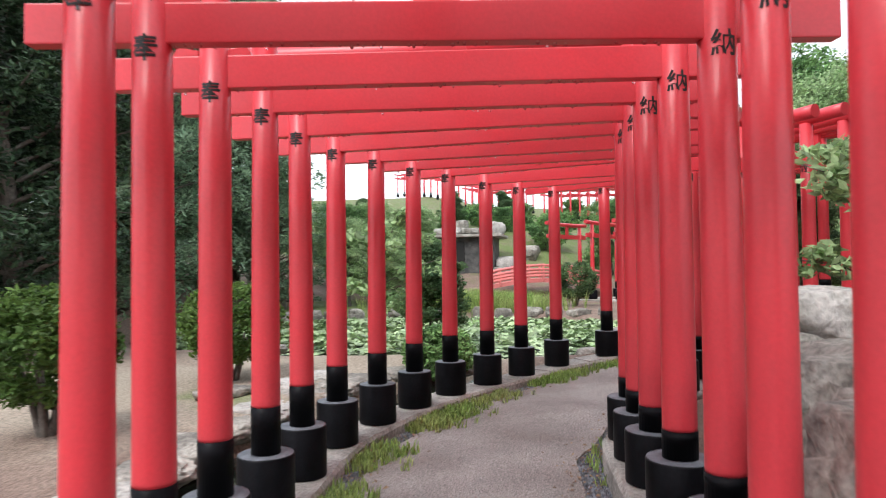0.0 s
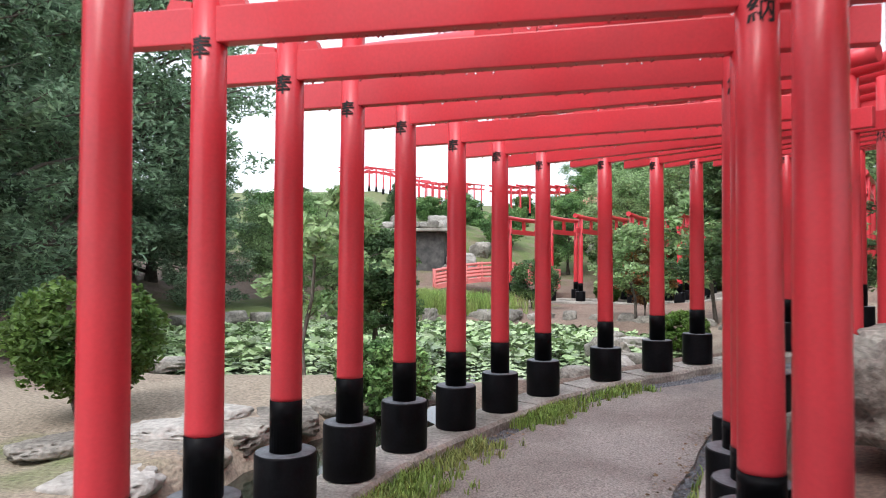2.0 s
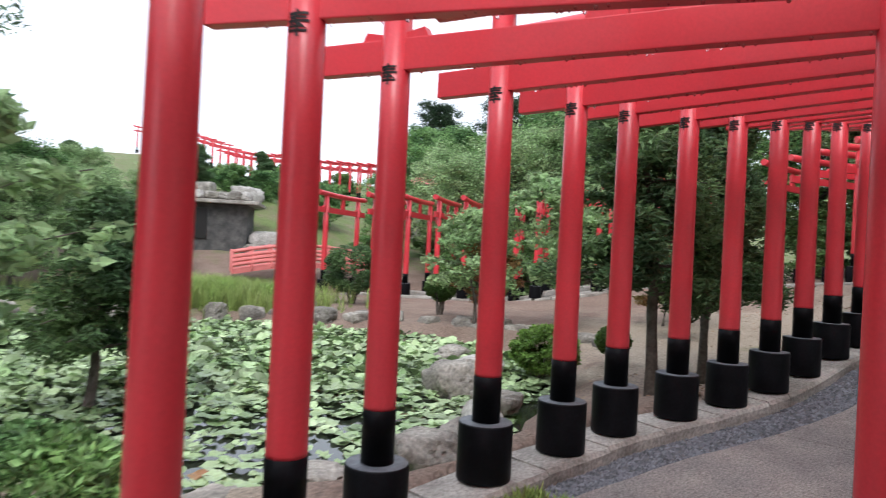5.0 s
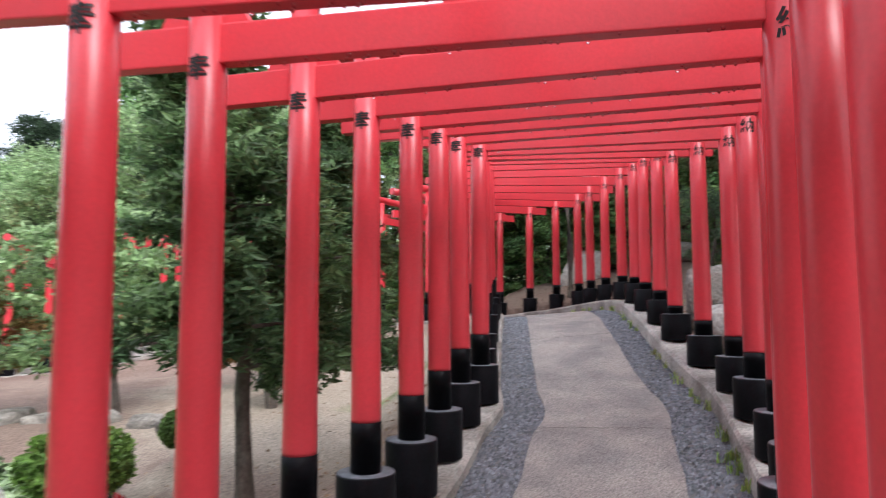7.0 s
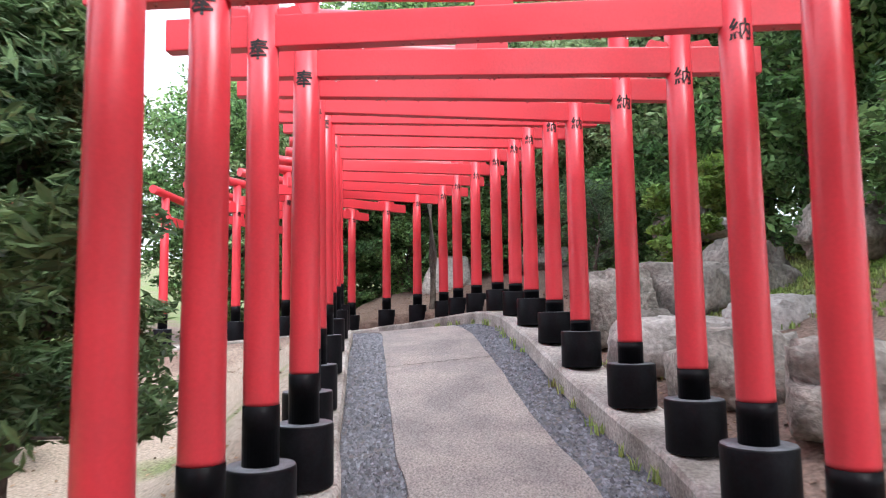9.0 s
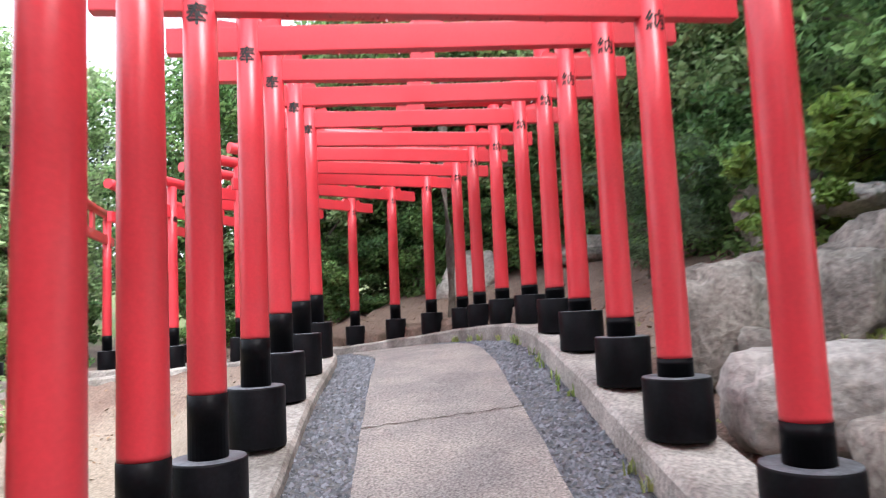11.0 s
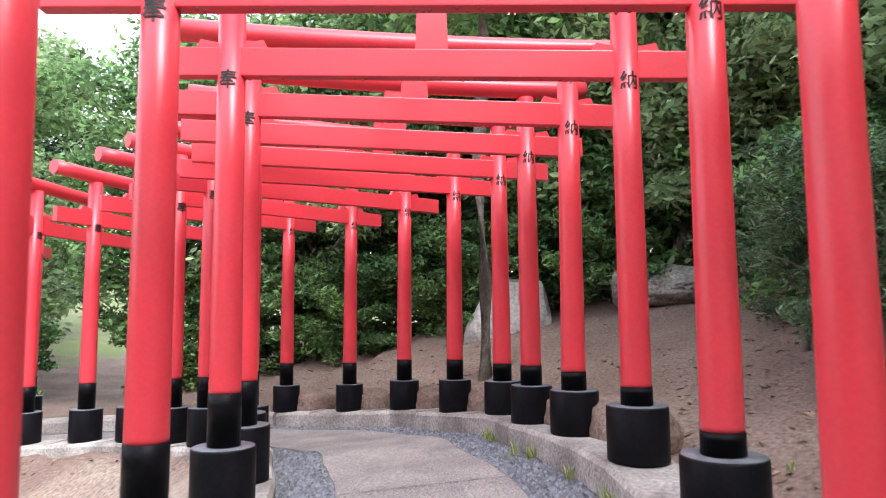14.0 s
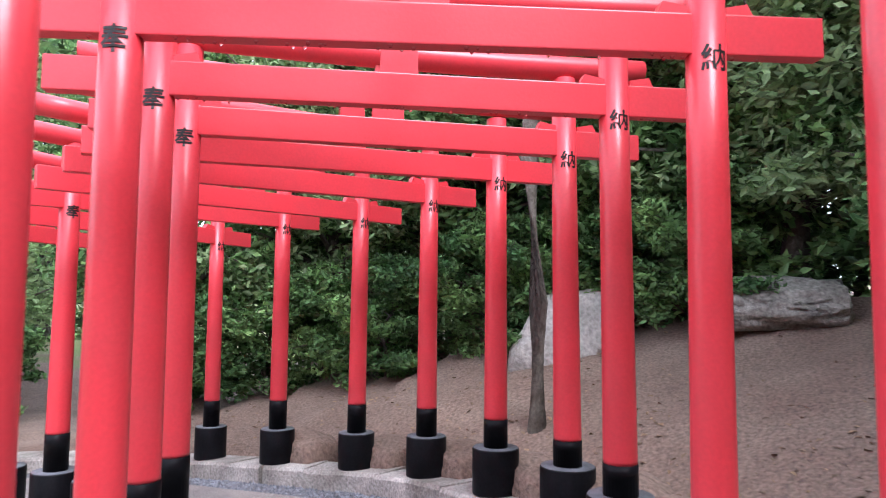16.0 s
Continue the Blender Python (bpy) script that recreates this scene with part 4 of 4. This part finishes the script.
UF = np.arange(-4, 40, 0.02)
TAB_L, TAB_R = np.array([lerp_row(edge_l, u) for u in UF]), np.array([lerp_row(edge_r, u) for u in UF])


def on_path(u, s):
    i = min(int((u + 4) / 0.02), len(UF) - 1)
    a, b = TAB_L[i], TAB_R[i]
    return np.array((a[0] + (b[0] - a[0]) * s, a[1] + (b[1] - a[1]) * s, (a[2] - 0.11) * (1 - s) + (b[2] - 0.17) * s))


def gravel_spot(r):
    while True:
        u = r.uniform(12.6, 36)
        s = r.uniform(0.09, asph0(u) + 0.012) if r.random() < 0.5 else r.uniform(asph1(u) - 0.012, 0.91)
        if u > 13.0 or r.random() < 0.4:
            return on_path(u, s) - (0, 0, 0.012)


stones("gravel", 30000, gravel_spot, (0.010, 0.026), M_STONE_S, "loose blue-grey gravel along the path", "gravel", 5)


def debris_spot(r):
    u = r.uniform(-3, 14)
    s = 0.09 + abs(r.normal(0, 0.05)) if r.random() < 0.45 else 0.91 - abs(r.normal(0, 0.06))
    return on_path(u, s) - (0, 0, 0.004)


stones("path_debris", 9000, debris_spot, (0.006, 0.02), M_STONE_S, "grit and small stones on the path's edges", "gravel", 6)


def leaf_spot(r):
    while True:
        u = r.uniform(17, 36)
        s = 1.15 + abs(r.normal(0, 0.9)) if r.random() < 0.8 else -0.15 - abs(r.normal(0, 0.6))
        p = on_path(u, s)
        z = gz(p[0], p[1])
        return np.array((p[0], p[1], z + 0.004))


def litter(count, place, size, material, seed, name, label, cat):
    r = np.random.default_rng(seed)
    vs, fs = [], []
    for i in range(count):
        p = place(r)
        a, s = r.uniform(0, 6.28), r.uniform(*size)
        u, w = np.array((math.cos(a), math.sin(a), r.normal(0, 0.25))) * s, np.array((-math.sin(a), math.cos(a), r.normal(0, 0.25))) * s * 0.5
        o = len(vs)
        vs += [p - u, p + w + (0, 0, s * 0.2), p + u, p - w + (0, 0, s * 0.2)]
        fs += [(o, o + 1, o + 2), (o, o + 2, o + 3)]
    return tagged(put(name, mesh_from(name, [tuple(v) for v in vs], fs, material)), label, cat, kind="stuff")


def edge_leaf_spot(r):
    """Fallen leaves and twigs along both kerbs of the lower path."""
    u = r.uniform(-3, 13)
    s = 0.1 + abs(r.normal(0, 0.06)) if r.random() < 0.6 else 0.9 - abs(r.normal(0, 0.07))
    return on_path(u, s) + (0, 0, 0.016)


litter(1800, edge_leaf_spot, (0.008, 0.024), M_LITTER, 19, "path_litter", "small dry leaves and twigs along the kerbs", "leaves")
litter(3500, leaf_spot, (0.015, 0.045), M_LITTER, 9, "leaf_litter", "scattered dry brown leaves on soil", "leaves")


def grass(name, spots, height, label, seed):
    """Tufts of single bent blades at (x, y, z)."""
    r = np.random.default_rng(seed)
    vs, fs = [], []
    for p in spots:
        for _ in range(int(r.integers(5, 11))):
            a, h = r.uniform(0, 6.28), height * r.uniform(0.5, 1.2)
            d = np.array((math.cos(a), math.sin(a), 0)) * h * r.uniform(0.2, 0.7)
            w = np.array((-math.sin(a), math.cos(a), 0)) * 0.006
            q = np.array(p) + (r.normal(0, 0.02), r.normal(0, 0.02), 0)
            o = len(vs)
            vs += [q - w, q + w, q + d * 0.4 + w * 0.8 + (0, 0, h * 0.7), q + d * 0.4 - w * 0.8 + (0, 0, h * 0.7), q + d + (0, 0, h)]
            fs += [(o, o + 1, o + 2, o + 3), (o + 3, o + 2, o + 4)]
    return tagged(put(name, mesh_from(name, [tuple(v) for v in vs], fs, M_GRASS)), label, "grass", kind="stuff")


rg = np.random.default_rng(3)
spots = []
for _ in range(4200):
    u = rg.uniform(-3, 13.2)
    dens = 0.35 + 0.65 * math.sin(u * 2.6) * math.sin(u * 0.9 + 1)
    if rg.random() < dens:
        spots.append(on_path(u, 0.1 + abs(rg.normal(0, 0.075))))
for _ in range(150):
    spots.append(on_path(rg.uniform(-3, 30), 0.9 - abs(rg.normal(0, 0.015))))
grass("kerb_grass", spots, 0.085, "fresh green grass tufts along the kerb", 12)
spots = []
for _ in range(2600):
    x, y = rg.normal(-2.4, 1.2), rg.normal(21.6, 0.7)
    spots.append((x, y, gz(x, y)))
grass("reeds", spots, 0.55, "tall green reeds at the pond's far edge", 13)
spots = []
for _ in range(2500):
    x, y = rg.normal(11.6, 1.0), rg.normal(9.4, 1.0)
    if pond_mask(np.array(x), np.array(y)) > 1.3:
        spots.append((x, y, gz(x, y)))
grass("thin_grass", spots, 0.05, "thin short grass on bare soil", 14)

# ---- raindrops hanging along the lower edges of the beams ----
rd = random.Random(17)
dv, df = [], []
ring = [(math.cos(a * math.pi / 3), math.sin(a * math.pi / 3)) for a in range(6)]
for n in range(-3, 30):
    a, b = Vector((*LEFT[n], PAINT[n])), Vector((*RIGHT[n], paint_r(n)))
    out = Vector((-(b - a).y, (b - a).x, 0)).normalized()
    f = -0.1
    while f < 1.1:
        f += rd.choice((0.008, 0.012, 0.02, 0.02, 0.05, 0.09))
        p = a.lerp(b, f) + out * rd.uniform(-0.03, 0.03) + Vector((0, 0, 1.838 - 0.0815))
        r = rd.uniform(0.006, 0.0095)
        o = len(dv)
        for h, w in ((0.2, 0.7), (-0.6, 1.0), (-1.4, 0.75)):
            dv += [(p.x + r * w * c, p.y + r * w * s, p.z + r * h) for c, s in ring]
        dv += [(p.x, p.y, p.z + r * 0.4), (p.x, p.y, p.z - r * 1.9)]
        for k in range(6):
            q = (k + 1) % 6
            df += [(o + k, o + q, o + 18), (o + 6 + k, o + 6 + q, o + q, o + k), (o + 12 + k, o + 12 + q, o + 6 + q, o + 6 + k), (o + 12 + q, o + 12 + k, o + 19)]
drops = tagged(put("raindrops", mesh_from("raindrops", dv, df, M_DROP, True)), "clear raindrops hanging along the beams' lower edges", "raindrops", kind="stuff")
drops.visible_shadow = False

# ---- soil washed against the last footings ----
for n in range(28, 35):
    dx, dy = RIGHT[n][0] - LEFT[n][0], RIGHT[n][1] - LEFT[n][1]
    d = math.hypot(dx, dy)
    x, y = RIGHT[n][0] + dx / d * 0.34, RIGHT[n][1] + dy / d * 0.34
    m = Matrix.Translation((x, y, base_r(n) - 0.02)) @ Matrix.Rotation(math.atan2(dy, dx), 4, "Z") @ Matrix.Diagonal((0.42, 0.5, 0.3, 1))
    tagged(put("soil_mound", ME_MOUND, None, m), "brown soil heaped against a black footing", "soil", kind="stuff")

# ---- cracks across the asphalt ----
for u in (16.6, 20.3, 24.35, 27.6):
    vs, fs = [], []
    for i in range(25):
        s = asph0(u) + (asph1(u) - asph0(u)) * i / 24
        j = 0.012 * math.sin(i * 2.3 + u) + 0.008 * math.sin(i * 5.1)
        a, b2 = across(u + j, s), across(u + j + 0.012 + 0.006 * math.sin(i * 1.7), s)
        vs += [(a[0], a[1], a[2] + 0.0165), (b2[0], b2[1], b2[2] + 0.0165)]
    for i in range(24):
        fs.append((2 * i, 2 * i + 2, 2 * i + 3, 2 * i + 1))
    tagged(put("path_crack", mesh_from("path_crack", vs, fs, M_BARK)), "dark crack across the asphalt path", "crack", kind="structure")
